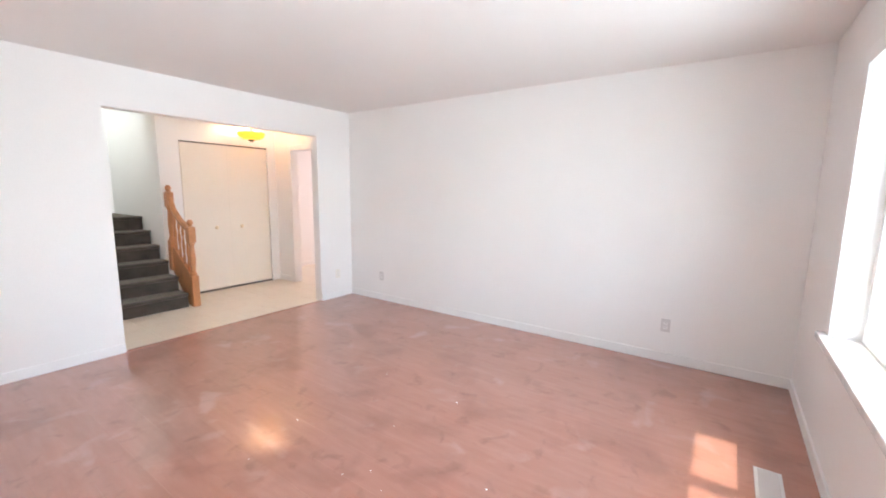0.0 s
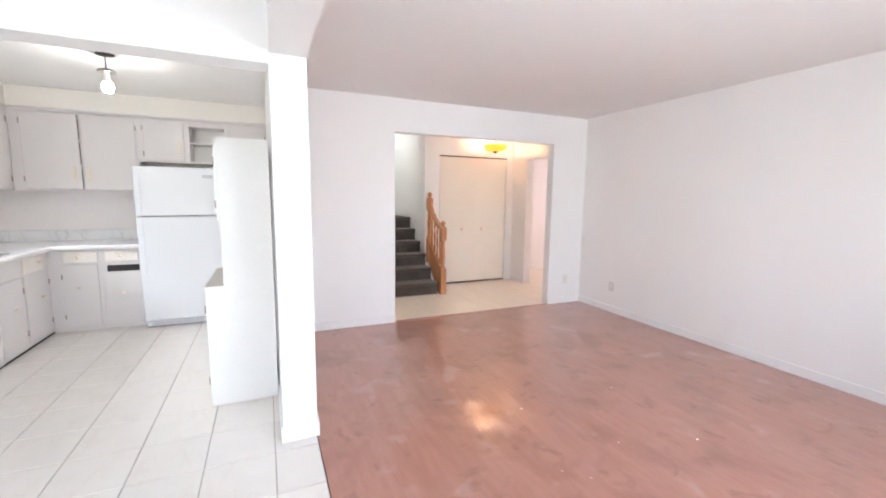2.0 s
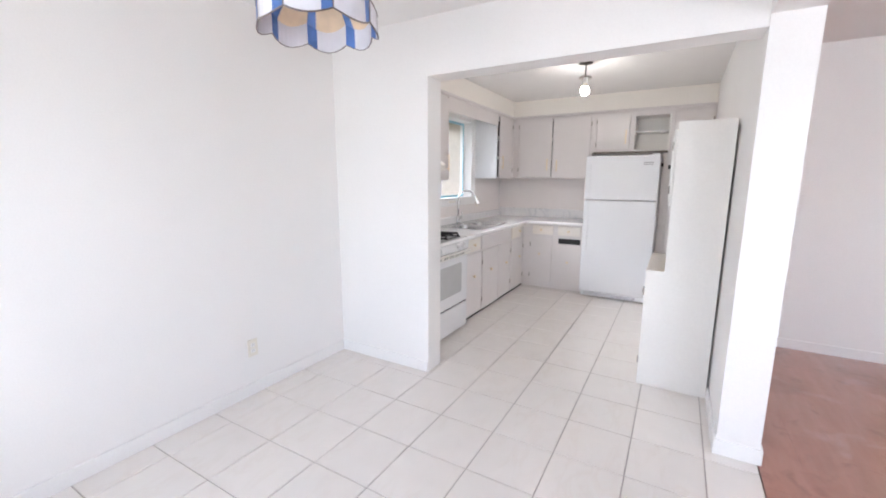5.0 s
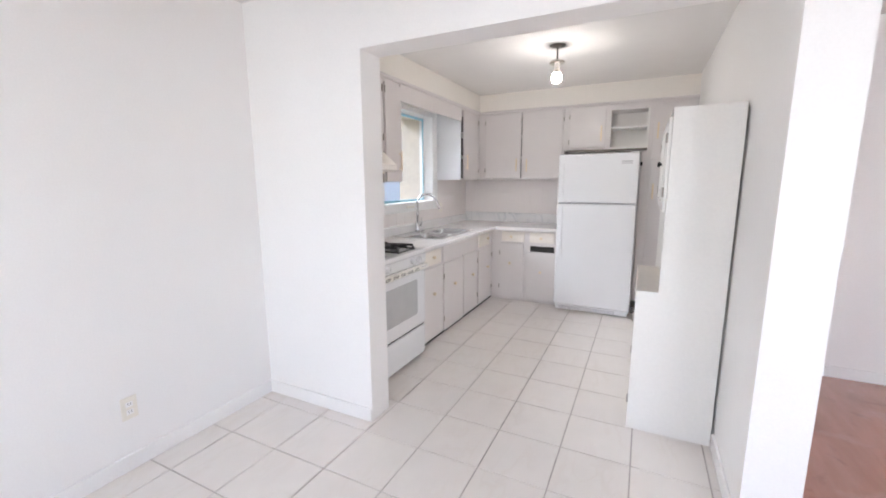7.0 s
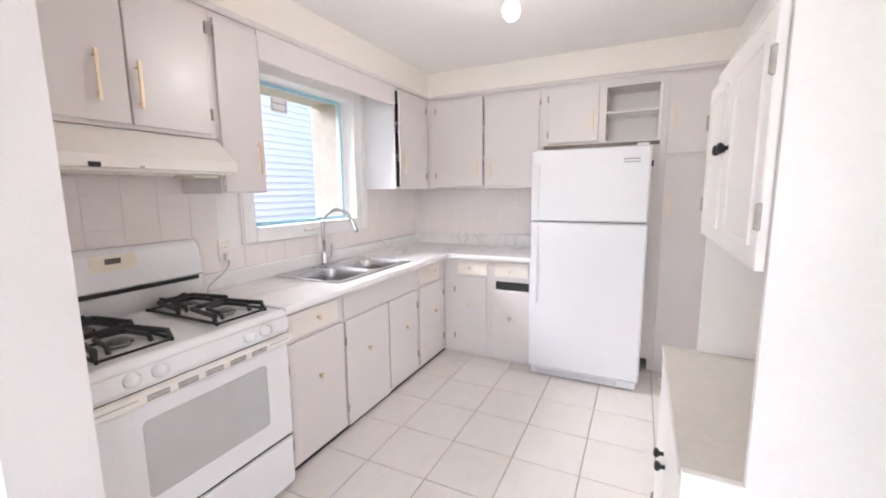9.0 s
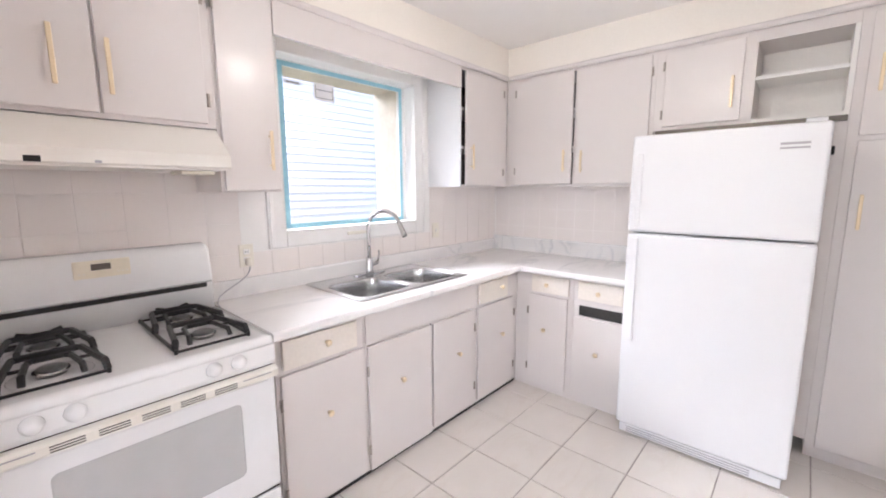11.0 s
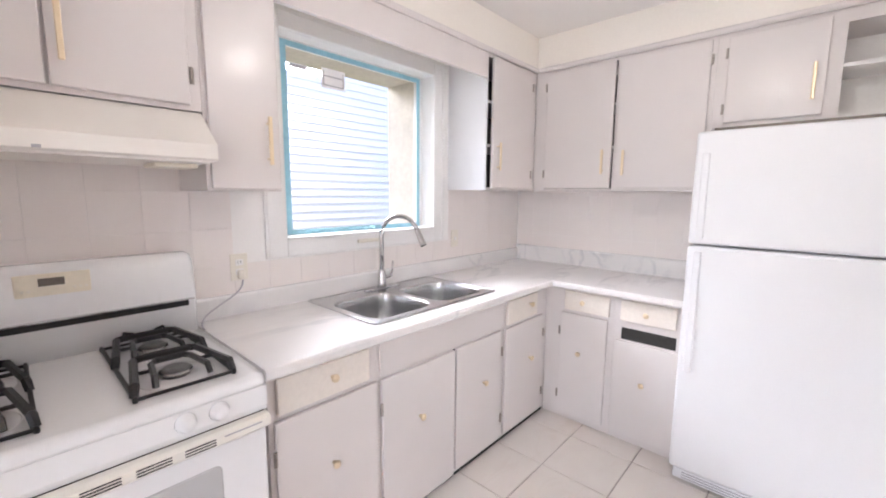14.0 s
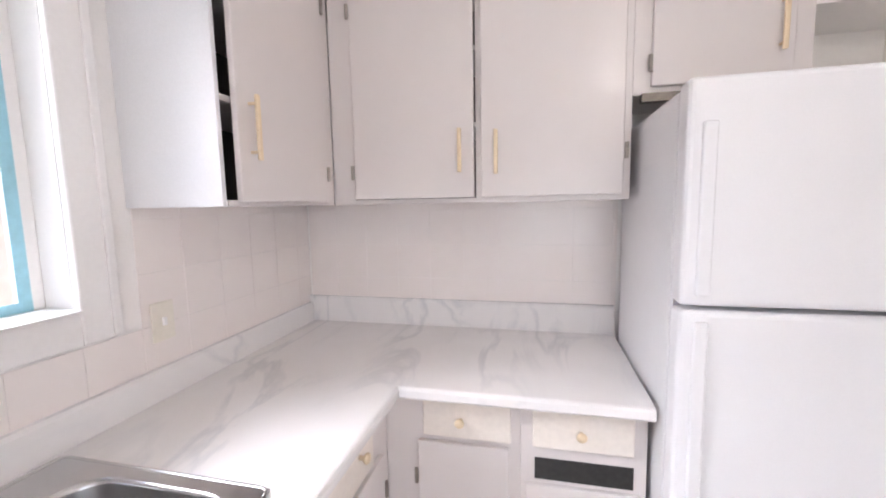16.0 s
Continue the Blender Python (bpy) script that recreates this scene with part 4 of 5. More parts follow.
u = thing("window_valance", (0.41, 1.9, 2.12), "light grey painted valance board above the window", "valance")
part("board", box_bm((UF - 0.012, 1.251, 2.120), (UF + 0.010, 2.552, UZT), 0.002), CAB, u)
# corner unit, door ajar, shelves behind it
u = thing("wall_cabinet", (0.27, 2.82, 1.475), "light grey corner wall cabinet with its door ajar", "cabinet", GW)
# Paler and cooler than CAB: the window's light is put into the colour.
part("side_panel", box_bm((WX + 0.001, 2.553, 1.460), (UF - 0.003, 2.567, UZT), 0.001), FRIDGE_SIDE, u, "side panel coloured paler for the light from the window")
part("bottom_panel", boxes(((WX, 2.567, 1.460), (UF, 3.13, 1.476))), CAB, u)
part("top_panel", boxes(((WX, 2.567, UZT - 0.03), (UF, 3.13, UZT))), CAB, u)
part("stile", boxes(((UF - 0.02, 3.02, 1.476), (UF, 3.13, UZT - 0.03))), CAB, u)
# Dark back and an added end panel hold the shade seen past the door.
part("back", boxes(((WX + 0.001, 2.567, 1.476), (WX + 0.008, 3.009, UZT - 0.03))), CAB_IN_SHADE, u)
part("shade_panel", boxes(((WX + 0.001, 3.010, 1.476), (UF - 0.021, 3.020, UZT - 0.03))), CAB_IN_SHADE, u)
for z in (1.725, 1.985):
    part("shelf", boxes(((WX + 0.009, 2.568, z), (UF - 0.004, 3.008, z + 0.016))), CAB, u)
door("w", UF, 2.590, 3.050, 1.472, 2.245, u, pull_at=(2.636, 1.580, 1.750), hinge_u=3.056, turn=0.9, hz=(0.10, 0.09))
u = thing("wall_cabinet", (0.95, 3.28, 1.475), "light grey two-door wall cabinet, one door slightly ajar", "cabinet", GW)
part("stile", boxes(((UF + 0.004, UB, 1.460), (0.500, YB, UZT))), CAB, u)
part("bottom_panel", boxes(((0.500, UB, 1.460), (1.478, YB, 1.476))), CAB, u)
part("top_panel", boxes(((0.500, UB, UZT - 0.03), (1.478, YB, UZT))), CAB, u)
part("body", boxes(((0.968, UB, 1.476), (1.478, YB - 0.01, UZT - 0.03))), CAB, u)
# The same painted shade behind the second door ajar.
part("back", boxes(((0.500, YB - 0.009, 1.476), (0.968, YB - 0.002, UZT - 0.03))), CAB_IN_SHADE, u)
for z in (1.725, 1.985):
    part("shelf", boxes(((0.501, UB + 0.004, z), (0.967, YB - 0.010, z + 0.016))), CAB, u)
door("b", UB, 0.508, 0.964, 1.478, 2.245, u, pull_at=(0.918, 1.565, 1.715), hinge_u=0.502, turn=-1.0, hz=(0.10, 0.09))
door("b", UB, 0.988, 1.455, 1.478, 2.245, u, pull_at=(1.042, 1.555, 1.705), hinge_u=1.462, hz=(0.14, 0.10))
# cabinet over the fridge with an open cubby
u = thing("wall_cabinet", (1.9, 3.28, 1.79), "light grey cabinet over the fridge with an open shelf cubby", "cabinet", GW)
part("body", boxes(((1.479, UB, 1.79), (1.965, YB, UZT))), CAB, u)
part("bottom_panel", boxes(((1.965, UB, 1.79), (2.345, YB, 1.812))), HUTCH, u)
part("top_panel", boxes(((1.965, UB, 2.205), (2.345, YB, UZT))), CAB, u)
part("side_panel", boxes(((2.325, UB, 1.812), (2.345, YB, 2.205))), HUTCH, u)
part("back", boxes(((1.965, YB - 0.02, 1.812), (2.325, YB, 2.205))), HUTCH, u)
part("shelf", boxes(((1.966, UB + 0.012, 2.015), (2.324, YB - 0.021, 2.032))), TRIM, u, "white cubby shelf")
door("b", UB, 1.530, 1.912, 1.812, 2.240, u, pull_at=(1.872, 1.880, 2.045), hinge_u=1.524, hz=(0.07, 0.08))
part("rail", boxes(((1.50, UB - 0.03, 1.764), (2.34, UB, 1.789))), DARKMETAL, u, "dark strip under the cabinet")
# tall unit beside the fridge
u = thing("pantry_cabinet", (2.56, 3.28, 0), "tall light grey pantry cabinet beside the fridge", "cabinet")
part("body", boxes(((2.346, UB, 0.06), (XK0 - 0.001, YB, UZT))), CAB, u)
# Added strip that hides the dark gap beside the fridge behind cabinet paint.
part("gap_cover_strip", boxes(((2.293, UB + 0.004, 0.10), (2.3455, UB + 0.024, 1.788))), CAB, u)
part("plinth", boxes(((2.346, UB + 0.03, 0.0), (XK0 - 0.001, YB, 0.059))), CAB, u)
door("b", UB, 2.385, 2.755, 1.690, 2.240, u, pull_at=(2.432, 1.880, 2.045), hinge_u=2.761)
door("b", UB, 2.385, 2.755, 0.080, 1.665, u, pull_at=(2.424, 1.245, 1.412), hinge_u=2.761)

# soffit and its small cornice
structure("soffit", boxes(((WX, 0.172, UZT + 0.002), (UF + 0.008, YB, HC)), ((UF + 0.008, UB - 0.006, UZT + 0.002), (XK0, YB, HC))), CREAM_PAINT, "cream painted soffit above the wall cabinets")
corn = [(0.0, -0.012), (0.014, -0.012), (0.022, 0.0), (0.022, 0.012), (0.010, 0.020), (0.0, 0.020)]
structure("cornice", prism_bm([(UF + 0.009 + d, UZT + z) for d, z in corn], 0.172, UB - 0.03, "y"), CAB)
structure("cornice", prism_bm([(UB - 0.007 - d, UZT + z) for d, z in corn], UF + 0.03, XK0, "x"), CAB)

# ---- range hood ----
hd = thing("range_hood", (0.33, 0.58, 1.526), "cream enamel range hood under the wall cabinet", "range hood")
part("canopy", prism_bm([(WX + 0.01, 1.535), (0.528, 1.526), (0.538, 1.532), (0.538, 1.575), (0.405, 1.686), (WX + 0.01, 1.686)], 0.200, 0.988, "y"), HOOD, hd)
part("underside", boxes(((0.14, 0.215, 1.520), (0.52, 0.975, 1.5265))), HOOD, hd)
part("switch", boxes(((0.536, 0.415, 1.530), (0.5395, 0.452, 1.548))), BLACK, hd, "small black switch")
part("switch", boxes(((0.536, 0.575, 1.532), (0.5392, 0.592, 1.540))), GREYPRINT, hd)
part("light_lens", box_bm((0.30, 0.84, 1.506), (0.44, 0.96, 1.5195), 0.004), ALMOND, hd, "almond plastic light lens")

# ---- stove ----
SY0, SY1, SFX = 0.193, 0.992, 0.755
st = thing("gas_stove", (0.45, 0.61, 0), "white freestanding gas stove with black grates", "stove")
part("body", box_bm((0.135, SY0, 0.03), (SFX - 0.03, SY1, 0.875), 0.003), ENAMEL, st)
for y in (SY0 + 0.05, SY1 - 0.05):
    for x in (0.20, 0.66):
        part("foot", rod_bm((x, y, 0.0), (x, y, 0.03), 0.016, n=10), DARK, st)
part("cooktop", loft_bm([rounded(0.140, 0.790, SY0 - 0.003, SY1 + 0.003, 0.02, 0.872), rounded(0.137, 0.793, SY0 - 0.005, SY1 + 0.005, 0.022, 0.885), rounded(0.142, 0.787, SY0, SY1, 0.025, 0.902), rounded(0.165, 0.762, SY0 + 0.03, SY1 - 0.03, 0.03, 0.904)], None, True), ENAMEL, st, smooth=True)
bg = part("backguard", loft_bm([rounded(0.135, 0.215, SY0 + 0.002, SY1 - 0.002, 0.012, 0.905), rounded(0.135, 0.215, SY0 + 0.002, SY1 - 0.002, 0.012, 1.03),
                                rounded(0.135, 0.222, SY0 + 0.002, SY1 - 0.002, 0.014, 1.05), rounded(0.135, 0.205, SY0 + 0.002, SY1 - 0.002, 0.02, 1.17), rounded(0.138, 0.190, SY0 + 0.006, SY1 - 0.006, 0.02, 1.195),
                                rounded(0.146, 0.172, SY0 + 0.02, SY1 - 0.02, 0.012, 1.205)], None, True), ENAMEL, st, smooth=True)
part("air_slot", box_bm((0.213, SY0 + 0.045, 1.006), (0.2185, SY1 - 0.03, 1.026)), BLACK, bg, "black vent slot")
part("trim_strip", box_bm((0.214, SY0 + 0.01, 1.028), (0.224, SY1 - 0.01, 1.034), 0.002), CHROME, bg)
part("control_pad", box_bm((0.208, 0.515, 1.108), (0.2135, 0.690, 1.178), 0.002), ALMOND, bg, "almond control pad")
part("clock_display", box_bm((0.2125, 0.568, 1.140), (0.2150, 0.628, 1.164)), DARKMETAL, bg, "small dark clock display")
for y in (0.532, 0.546, 0.650, 0.664, 0.678):
    part("button", box_bm((0.2125, y - 0.004, 1.124), (0.2148, y + 0.004, 1.132), 0.001), IVORY, bg)
part("front_panel", prism_bm([(SFX - 0.03, 0.795), (0.784, 0.795), (0.790, 0.812), (0.792, 0.872), (SFX - 0.03, 0.876)], SY0, SY1, "y"), ENAMEL, st)
for y in (0.345, 0.430, 0.782, 0.862):
    part("knob", lathe_bm([(0.026, 0), (0.025, 0.010), (0.020, 0.014), (0.018, 0.030), (0.0, 0.032)], (0.790, y, 0.842), (1, 0, 0.12), 18), ENAMEL, st, "white burner knob", True)
od = part("oven_door", box_bm((SFX - 0.028, SY0 + 0.003, 0.292), (0.785, SY1 - 0.003, 0.742), 0.008), ENAMEL, st)
win_bm = bmesh.new()
loft_bm([[(0.7856, y, z) for y, z, _ in rounded(0.362, 0.862, 0.400, 0.684, 0.02, 0)], [(0.7885, y, z) for y, z, _ in rounded(0.366, 0.858, 0.404, 0.680, 0.02, 0)]], win_bm, True, True)
part("window", win_bm, OVENGLASS, od, "grey tinted oven window")
part("handle", prism_bm([(0.7855, 0.744), (0.806, 0.750), (0.820, 0.762), (0.8215, 0.786), (0.808, 0.7925), (0.7855, 0.7925)], SY0 + 0.004, SY1 - 0.004, "y"), HANDLE, od, "cream full-width oven handle rail")
for k in range(5):
    yc = 0.405 + k * 0.100
    for j in range(3):
        z = 0.7635 + j * 0.0078
        part("vent_slit", box_bm((0.816, yc - 0.036, z), (0.8213 + 0.0005 * j, yc + 0.036, z + 0.0032)), DARK, od)
for y0, y1 in ((SY0 + 0.03, SY0 + 0.15), (SY1 - 0.13, SY1 - 0.03)):
    part("vent_slit", box_bm((0.816, y0, 0.778), (0.8222, y1, 0.7815)), GREYPRINT, od)
dr = part("storage_drawer", box_bm((SFX - 0.028, SY0 + 0.003, 0.035), (0.782, SY1 - 0.003, 0.276), 0.008), ENAMEL, st)
# Dark blocks paint the shade behind the handle and above the drawer.
part("gap_shade", box_bm((SFX - 0.027, SY0 + 0.006, 0.7425), (0.778, SY1 - 0.006, 0.7945)), DARK, st)
part("gap_shade", box_bm((SFX - 0.027, SY0 + 0.006, 0.2765), (0.770, SY1 - 0.006, 0.2915)), DARK, st)


def grate(x0, x1, y0, y1):
    """A cast iron grate over two burners: a low frame, a wide splayed arch over each burner with a smaller one inside it, and two ears at the back."""
    z0, z1 = 0.912, 0.938
    bm = bmesh.new()
    xm, cy, half = (x0 + x1) / 2, (y0 + y1) / 2, (y1 - y0) / 2
    for y in (y0, y1):
        box_bm((x0 - 0.006, y - 0.005, z0 - 0.004), (x1 + 0.006, y + 0.005, z0 + 0.008), 0.002, bm, 1)
    for x in (x0, x1):
        box_bm((x - 0.004, y0 + 0.004, z0 - 0.004), (x + 0.004, y1 - 0.004, z0 + 0.004), 0.001, bm, 1)
    for back, front in ((x0, xm), (xm, x1)):
        deep = front - back
        tube_bm([(front - 0.012, cy - half, z0 + 0.002), (front - 0.016, cy - half + 0.004, z1 + 0.004), (back + 0.030, cy - half + 0.036, z1 + 0.002),
                 (back + 0.022, cy - half + 0.055, z1 + 0.002), (back + 0.022, cy + half - 0.055, z1 + 0.002), (back + 0.030, cy + half - 0.036, z1 + 0.002),
                 (front - 0.016, cy + half - 0.004, z1 + 0.004), (front - 0.012, cy + half, z0 + 0.002)], 0.0108, 6, bm)
        tube_bm([(back + deep * 0.86, cy - 0.066, z0 + 0.002), (back + deep * 0.80, cy - 0.064, z1), (back + deep * 0.36, cy - 0.050, z1), (back + deep * 0.28, cy - 0.036, z1),
                 (back + deep * 0.28, cy + 0.036, z1), (back + deep * 0.36, cy + 0.050, z1), (back + deep * 0.80, cy + 0.064, z1), (back + deep * 0.86, cy + 0.066, z0 + 0.002)],
                0.0088, 6, bm)
        for s in (-1, 1):
            tube_bm([(back + deep * 0.58, cy + s * (half - 0.016), z1 + 0.002), (back + deep * 0.56, cy + s * 0.058, z1)], 0.0055, 6, bm)
    for s in (-1, 1):
        tube_bm([(x0 + 0.018, cy + s * 0.062, z1), (x0 - 0.004, cy + s * 0.056, z1 + 0.012), (x0 - 0.002, cy + s * 0.030, z1 + 0.004)], 0.0055, 6, bm)
    for x in (x0, x1):
        for y in (y0, y1):
            rod_bm((x, y, 0.9045), (x, y, z0 + 0.002), 0.006, bm, 8)
    return bm


for y0, y1 in ((0.288, 0.520), (0.695, 0.930)):
    gx0, gx1 = 0.240, 0.722
    part("grate", grate(gx0, gx1, y0, y1), BLACK, st, "black cast iron grate")
    for cx in (gx0 + (gx1 - gx0) * 0.23, gx0 + (gx1 - gx0) * 0.77):
        cy = (y0 + y1) / 2
        part("drip_bowl", lathe_bm([(0.098, 0.9045), (0.095, 0.9065), (0.06, 0.9052), (0.0, 0.905)], (cx, cy, 0), n=24), ENAMEL, st, smooth=True)
        bn = part("burner", lathe_bm([(0.036, 0.9062), (0.034, 0.914), (0.044, 0.917), (0.043, 0.921), (0.0, 0.921)], (cx, cy, 0), n=20), STEEL, st, "grey metal burner", True)
        part("cap", lathe_bm([(0.036, 0.9212), (0.037, 0.925), (0.031, 0.930), (0.0, 0.931)], (cx, cy, 0), n=20), BURNER, bn, "worn grey burner cap", True)

# plug and cord behind the stove
outlet((WX + 0.008, 1.19, 1.11), "x+", "ivory double outlet with a plug on the backsplash")
cord = thing("power_cord", (0.13, 1.19, 1.09), "grey appliance plug and cord hanging to the stove", "cable")
part("plug", box_bm((WX + 0.018, 1.174, 1.058), (WX + 0.046, 1.206, 1.100), 0.01), IVORY, cord)
pts = []
for p0, p1, p2, p3 in (((0.145, 1.19, 1.058), (0.155, 1.188, 1.00), (0.17, 1.10, 0.99), (0.20, 1.02, 0.945)), ((0.20, 1.02, 0.945), (0.215, 0.998, 0.925), (0.23, 0.996, 0.912), (0.26, 0.9955, 0.911))):
    for k in range(9):
        s = k / 8
        pts.append(tuple((1 - s) ** 3 * a + 3 * s * (1 - s) ** 2 * b + 3 * s * s * (1 - s) * c + s ** 3 * d for a, b, c, d in zip(p0, p1, p2, p3)))
pts = [p for i, p in enumerate(pts) if i != 9]
part("lead", tube_bm(pts, 0.0035, 8), GREYPRINT, cord, smooth=True)

# ---- fridge ----
FX0, FX1, FY0, FZ, FS = 1.503, 2.288, 2.692, 1.722, 1.205
fr = thing("fridge", (1.9, 3.05, 0), "white top-freezer refrigerator with textured doors", "refrigerator")
part("body", box_bm((FX0 + 0.004, FY0 + 0.085, 0.03), (FX1 - 0.004, 3.40, FZ - 0.012), 0.006), FRIDGE_SIDE, fr, "pale grey cabinet sides")
for x in (FX0 + 0.06, FX1 - 0.06):
    for y in (FY0 + 0.14, 3.34):
        part("foot", rod_bm((x, y, 0), (x, y, 0.03), 0.02, n=10), DARK, fr)
part("gasket", boxes(((FX0 + 0.012, FY0 + 0.070, 0.085), (FX1 - 0.012, FY0 + 0.0848, FZ - 0.014))), GREYPRINT, fr)
for z0, z1, nm in ((0.075, FS - 0.005, "fridge_door"), (FS + 0.005, FZ, "freezer_door")):
    d = part(nm, box_bm((FX0, FY0, z0), (FX1, FY0 + 0.070, z1), 0.014, segments=3), FRIDGE, fr)
    h0, h1 = (FS - 0.62, FS - 0.03) if nm == "fridge_door" else (FS + 0.03, FS + 0.42)
    part("handle", box_bm((FX0 + 0.030, FY0 - 0.010, h0), (FX0 + 0.060, FY0 + 0.004, h1), 0.005, segments=3), FRIDGE, d, "white moulded door handle")
    if nm == "freezer_door":
        part("badge", box_bm((FX1 - 0.17, FY0 - 0.003, FZ - 0.115), (FX1 - 0.06, FY0 + 0.001, FZ - 0.072), 0.001), FRIDGE_SIDE, d, "small pale grey badge")
        part("badge_line", boxes(((FX1 - 0.165, FY0 - 0.0042, FZ - 0.090), (FX1 - 0.065, FY0 - 0.003, FZ - 0.080)), ((FX1 - 0.165, FY0 - 0.0042, FZ - 0.108), (FX1 - 0.065, FY0 - 0.003, FZ - 0.100))), GREYPRINT, d)
part("kick_grille", box_bm((FX0 + 0.02, FY0 + 0.012, 0.018), (FX1 - 0.02, FY0 + 0.080, 0.070), 0.004), FRIDGE, fr)
for k in range(3):
    part("grille_slit", boxes(((FX0 + 0.06, FY0 + 0.0105, 0.028 + 0.013 * k), (FX1 - 0.14, FY0 + 0.0118, 0.033 + 0.013 * k))), GREYPRINT, fr)
part("hinge_cover", box_bm((FX1 - 0.09, FY0 + 0.02, FZ + 0.001), (FX1 - 0.02, FY0 + 0.12, FZ + 0.018), 0.005), FRIDGE_SIDE, fr)
part("side_clip", box_bm((FX1 - 0.003, 3.02, 1.60), (FX1 + 0.02, 3.05, 1.64), 0.004), BLACK, fr, "small black clip")

# ---- hutch against the side wall ----
HY0, HY1, HLX, HUX, HBX, HLZ, HUZ = 0.615, 1.40, 2.345, 2.456, 2.765, 0.832, 1.811
hu = thing("kitchen_hutch", (2.56, 1.0, 0), "white painted two-tier hutch cabinet with black knobs", "cabinet")
part("base", box_bm((HLX + 0.018, HY0 + 0.012, 0.0), (HBX, HY1, HLZ - 0.022), 0.003), HUTCH, hu)
part("counter", box_bm((HLX - 0.004, HY0 + 0.012, HLZ - 0.021), (HBX, HY1 + 0.006, HLZ), 0.004), HUTCH_TOP, hu, "beige laminate counter")
# upper part: an end panel reaching the counter and a cupboard above an open niche
part("end_panel", prism_bm([(HLX, 0.0), (HBX, 0.0), (HBX, HUZ), (HUX, HUZ), (HUX, HLZ + 0.002), (HLX, HLZ + 0.002)], HY0 - 0.006, HY0 + 0.0115, "y"), HUTCH, hu)
part("end_panel", box_bm((HUX, HY1 - 0.019, HLZ + 0.001), (HBX, HY1, HUZ), 0.002), HUTCH, hu)
part("back_panel", boxes(((HBX - 0.010, HY0 + 0.020, HLZ + 0.001), (HBX, HY1 - 0.020, HUZ - 0.02))), HUTCH, hu)
part("cupboard", boxes(((HUX + 0.002, HY0 + 0.020, 1.265), (HBX - 0.011, HY1 - 0.020, HUZ - 0.018))), HUTCH, hu)
part("top", box_bm((HUX - 0.002, HY0 + 0.020, HUZ - 0.017), (HBX, HY1 - 0.020, HUZ - 0.001), 0.002), HUTCH, hu)
mid = (HY0 + HY1) / 2
for y0, y1, ku, hu_u in ((HY0 + 0.006, mid - 0.003, mid - 0.035, HY0 + 0.004), (mid + 0.003, HY1 - 0.006, mid + 0.035, HY1 - 0.004)):
    d = part("door", slab("h", HUX, y0, y1, 0.0005, 0.019, 1.275, 1.765, 0.004), HUTCH, hu)
    inset = bmesh.new()
    for a, b, c, e2 in ((y0 + 0.05, y1 - 0.05, 1.32, 1.332), (y0 + 0.05, y1 - 0.05, 1.708, 1.72), (y0 + 0.05, y0 + 0.062, 1.332, 1.708), (y1 - 0.062, y1 - 0.05, 1.332, 1.708)):
        m2 = slab("h", HUX, a, b, 0.0185, 0.025, c, e2)
        me = bpy.data.meshes.new("m")
        m2.to_mesh(me)
        m2.free()
        inset.from_mesh(me)
        bpy.data.meshes.remove(me)
    part("moulding", inset, HUTCH, d)
    knob("h", HUX, ku, 1.538, d, BLACK, "black round knob")
    hinge("h", HUX, hu_u, 1.38, d)
    hinge("h", HUX, hu_u, 1.66, d)
    d = part("door", slab("h", HLX + 0.018, y0, y1, 0.0005, 0.017, 0.09, HLZ - 0.05, 0.004), HUTCH, hu)
    knob("h", HLX + 0.018, ku, 0.60, d, BLACK, "black round knob")
    hinge("h", HLX + 0.018, hu_u, 0.18, d)
    hinge("h", HLX + 0.018, hu_u, 0.68, d)

# ---- pieces: floor tiles, wall tiles, planks ----
def pieces(name, parent, cells, mat, depth, axis="z"):
    """Flat pieces with a slight edge, sharing a mesh where their size is the same. A cell: centre and two sides."""
    shared = {}
    for c, w, h in cells:
        key = (round(w, 3), round(h, 3))
        if key not in shared:
            e1 = min(0.0018, depth * (0.4 if depth > 0.0015 else 0.1))
            lo = [(-w / 2, -h / 2), (w / 2, -h / 2), (w / 2, h / 2), (-w / 2, h / 2)]
            hi = [(s * (abs(s) - e1) / abs(s), t * (abs(t) - e1) / abs(t)) for s, t in lo]
            mk = {"z": lambda p, d: (p[0], p[1], d), "x": lambda p, d: (d, p[0], p[1]), "y-": lambda p, d: (p[0], -d, p[1]), "y+": lambda p, d: (-p[0], d, p[1])}[axis]
            bm = loft_bm([[mk(p, 0) for p in lo], [mk(p, depth - e1) for p in lo], [mk(p, depth) for p in hi]], None, True, True)
            shared[key] = mesh_from(name, bm, mat)
        ob = new(name, shared[key])
        ob.parent = parent
        ob.location = c


def grid(x0, x1, y0, y1, px, py, ox, oy, gap):
    """Cells of a grid cut off at the borders."""
    out = []
    i0, i1 = math.floor((x0 - ox) / px), math.ceil((x1 - ox) / px)
    j0, j1 = math.floor((y0 - oy) / py), math.ceil((y1 - oy) / py)
    for i in range(i0, i1):
        for j in range(j0, j1):
            a, b = max(x0, ox + i * px), min(x1, ox + (i + 1) * px)
            c, d = max(y0, oy + j * py), min(y1, oy + (j + 1) * py)
            if b - a > 0.015 and d - c > 0.015:
                out.append(((a + b) / 2, (c + d) / 2, b - a - gap, d - c - gap))
    return out


flo, flv, flh = bpy.data.objects["floor"], bpy.data.objects["floor_living"], bpy.data.objects["floor_hall"]
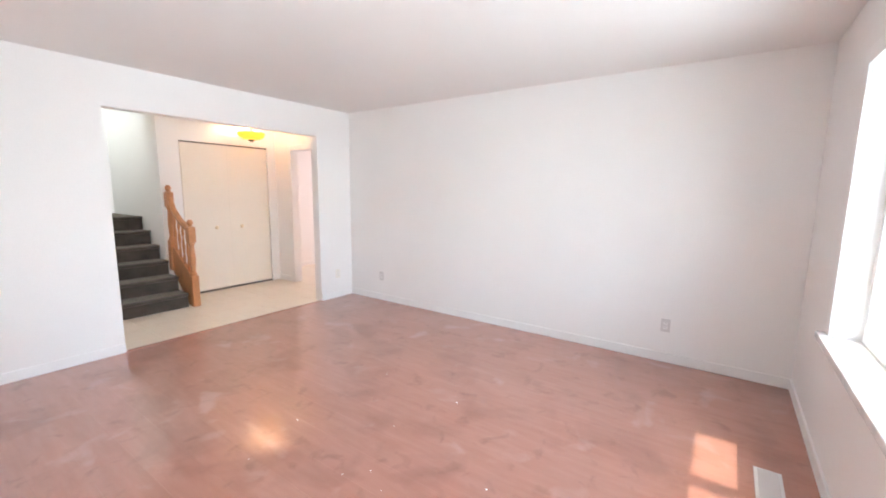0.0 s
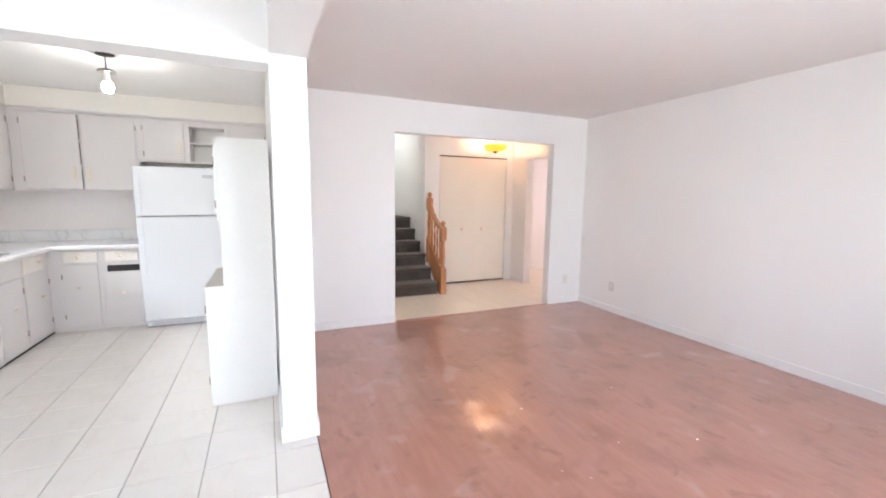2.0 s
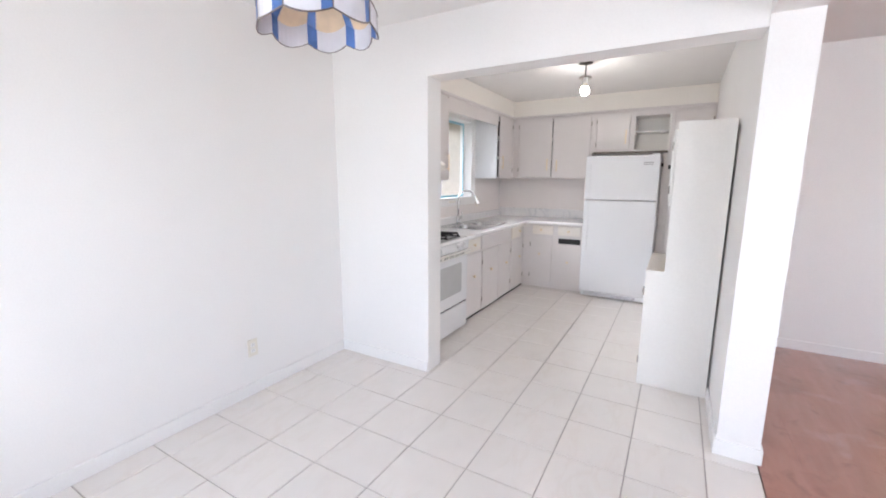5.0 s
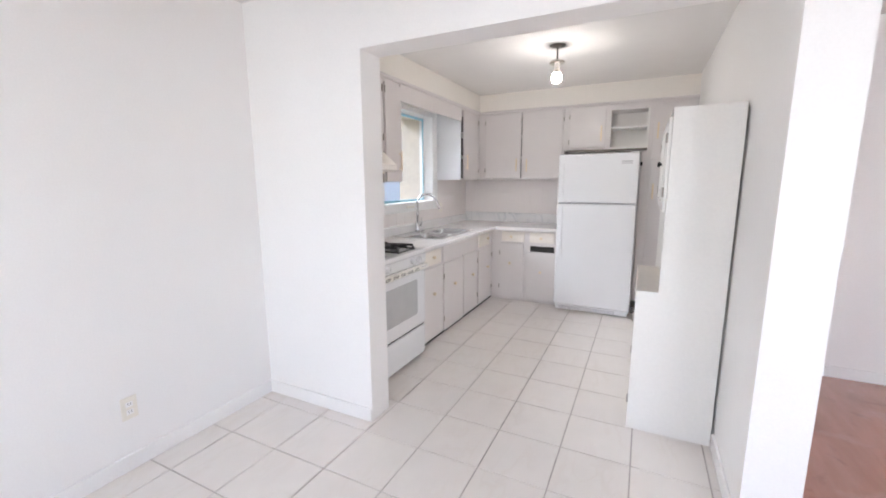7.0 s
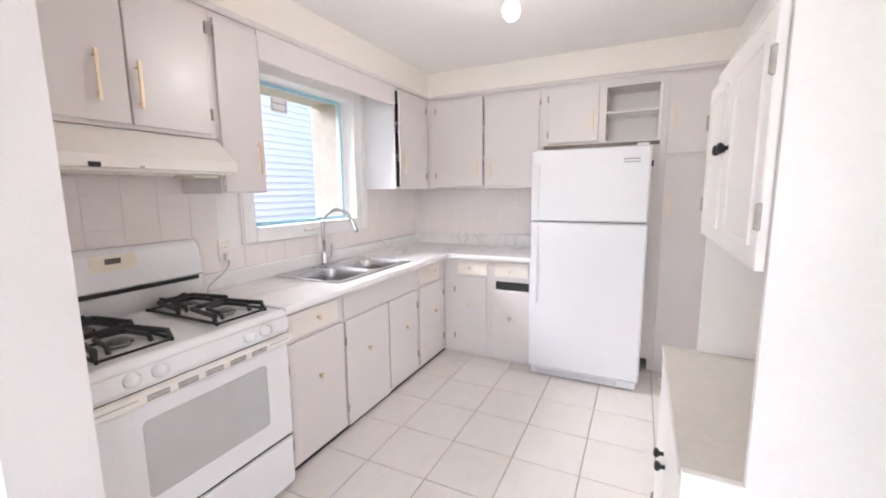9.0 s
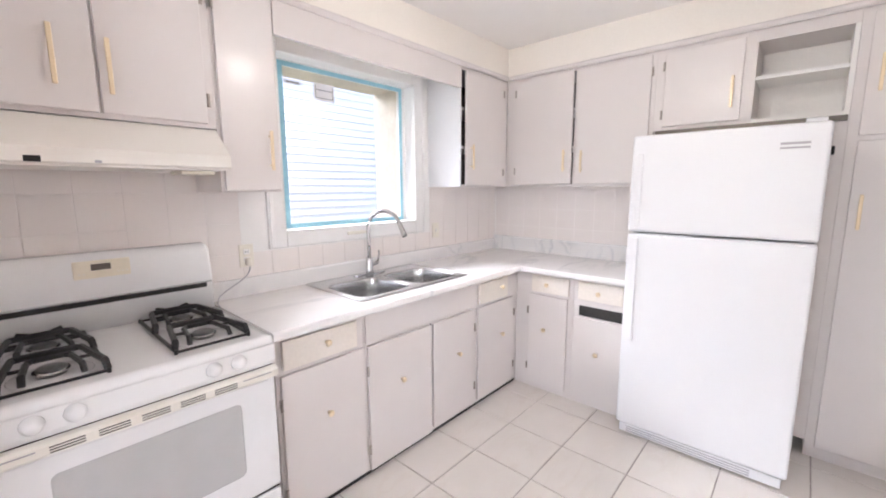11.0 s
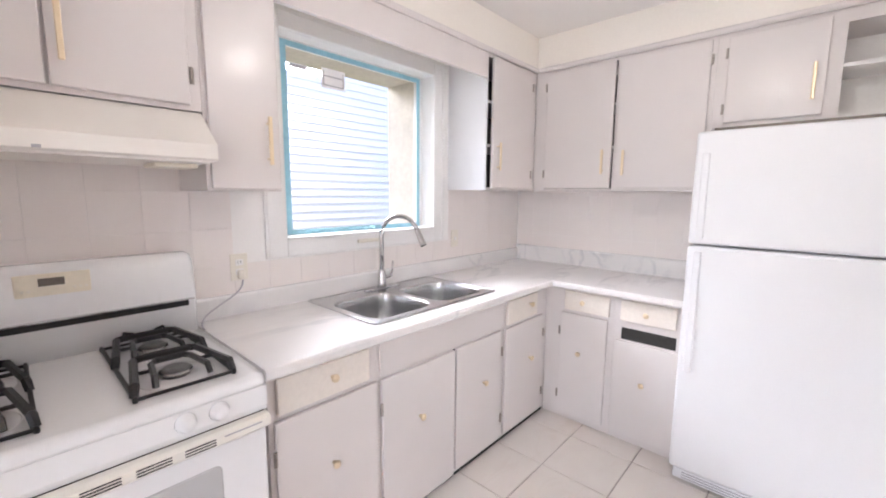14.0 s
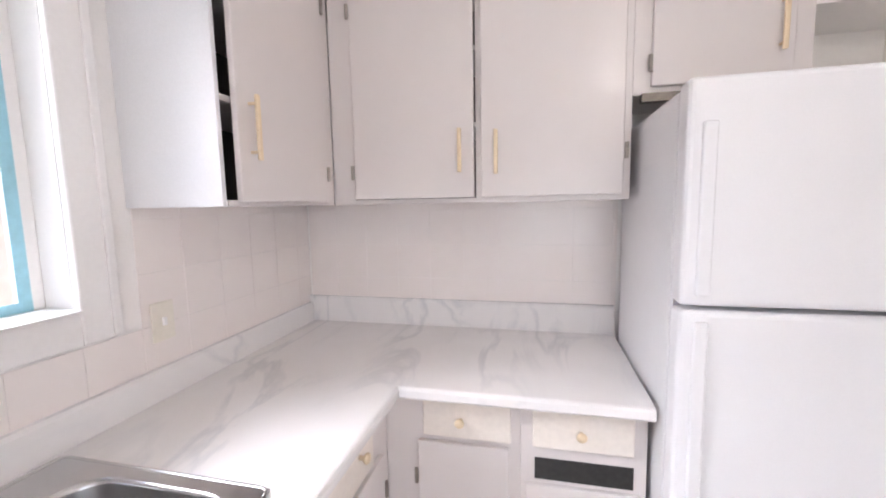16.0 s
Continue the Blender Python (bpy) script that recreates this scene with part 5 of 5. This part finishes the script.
pieces("floor_tile", flo, [((x, y, -0.006), w, h) for x, y, w, h in grid(WX, XK1 - 0.004, YF, YB, TILE_PITCH, TILE_PITCH, TILE_X0, TILE_Y0, 0.006)], FLOORTILE, 0.006)
pieces("floor_tile", flh, [((x, y, -0.006), w, h) for x, y, w, h in grid(4.06, 6.70, YH + 0.036, YC, 0.30, 0.30, 4.1, YH, 0.004)], HALLTILE, 0.006)
pieces("floor_tile", flh, [((x, y, -0.006), w, h) for x, y, w, h in grid(6.70, 9.0, YH, 4.3, 0.60, 0.60, 4.1, YH, 0.004)], HALLTILE, 0.006)
planks = []
for i in range(20):
    x0, x1 = XK1 + 0.192 * i, min(XK1 + 0.192 * (i + 1), XR)
    y = YF - random.uniform(0, 1.1)
    while y < YH - 0.006:
        a, b = max(y, YF), min(y + 1.21, YH - 0.006)
        if b - a > 0.03 and x1 - x0 > 0.02:
            planks.append((((x0 + x1) / 2, (a + b) / 2, -0.001), x1 - x0 - 0.0004, b - a - 0.0004))
        y += 1.21
pieces("plank", flv, planks, PLANK, 0.001)

# crumbs of plaster left on the boards
for x, y, r in ((5.126, -0.237, 0.006), (5.086, -0.943, 0.008), (4.298, -0.232, 0.006), (4.615, -0.780, 0.004), (4.233, -0.955, 0.005),
                (4.129, -0.854, 0.004), (4.473, -1.521, 0.007), (3.908, -0.347, 0.004), (4.163, -1.101, 0.003)):
    bm = bmesh.new()
    bmesh.ops.create_icosphere(bm, subdivisions=1, radius=r)
    for v in bm.verts:
        v.co = Vector((x, y, 0)) + Vector((v.co.x * random.uniform(0.7, 1.3), v.co.y * random.uniform(0.7, 1.3), max(0.0, (v.co.z + r) * 0.3)))
    single("plaster_crumb", bm, PAINT, (x, y, 0), "tiny white plaster crumb lying on the laminate floor", "debris", "crumbs on the floor")

ww, wb, wk = bpy.data.objects["wall_west"], bpy.data.objects["wall_kitchen_back"], bpy.data.objects["wall_kitchen_front"]
T = 0.1545
cells = []
for y, z, w, h in grid(0.176, YB - 0.002, 0.870, 1.690, T, T, 0.092, 0.8130, 0.0010):
    if y + w / 2 > CY0 - 0.002 and y - w / 2 < CY1 + 0.002 and z + h / 2 > CZ0 - 0.002:
        continue
    if z - h / 2 > 1.48 and y > 0.99:
        continue
    cells.append(((WX, y, z), w, h))
pieces("wall_tile", ww, cells, WALLTILE, 0.0020, "x")
pieces("wall_tile", wb, [((x, YB, z), w, h) for x, z, w, h in grid(WX + 0.008, 1.50, 0.870, 1.470, T, T, 0.092, 0.8130, 0.0010)], WALLTILE, 0.0019, "y-")
pieces("wall_tile", wk, [((x, 0.172, z), w, h) for x, z, w, h in grid(WX + 0.008, 0.96, 0.870, 1.690, T, T, 0.092, 0.8130, 0.0010)], WALLTILE, 0.0021, "y+")
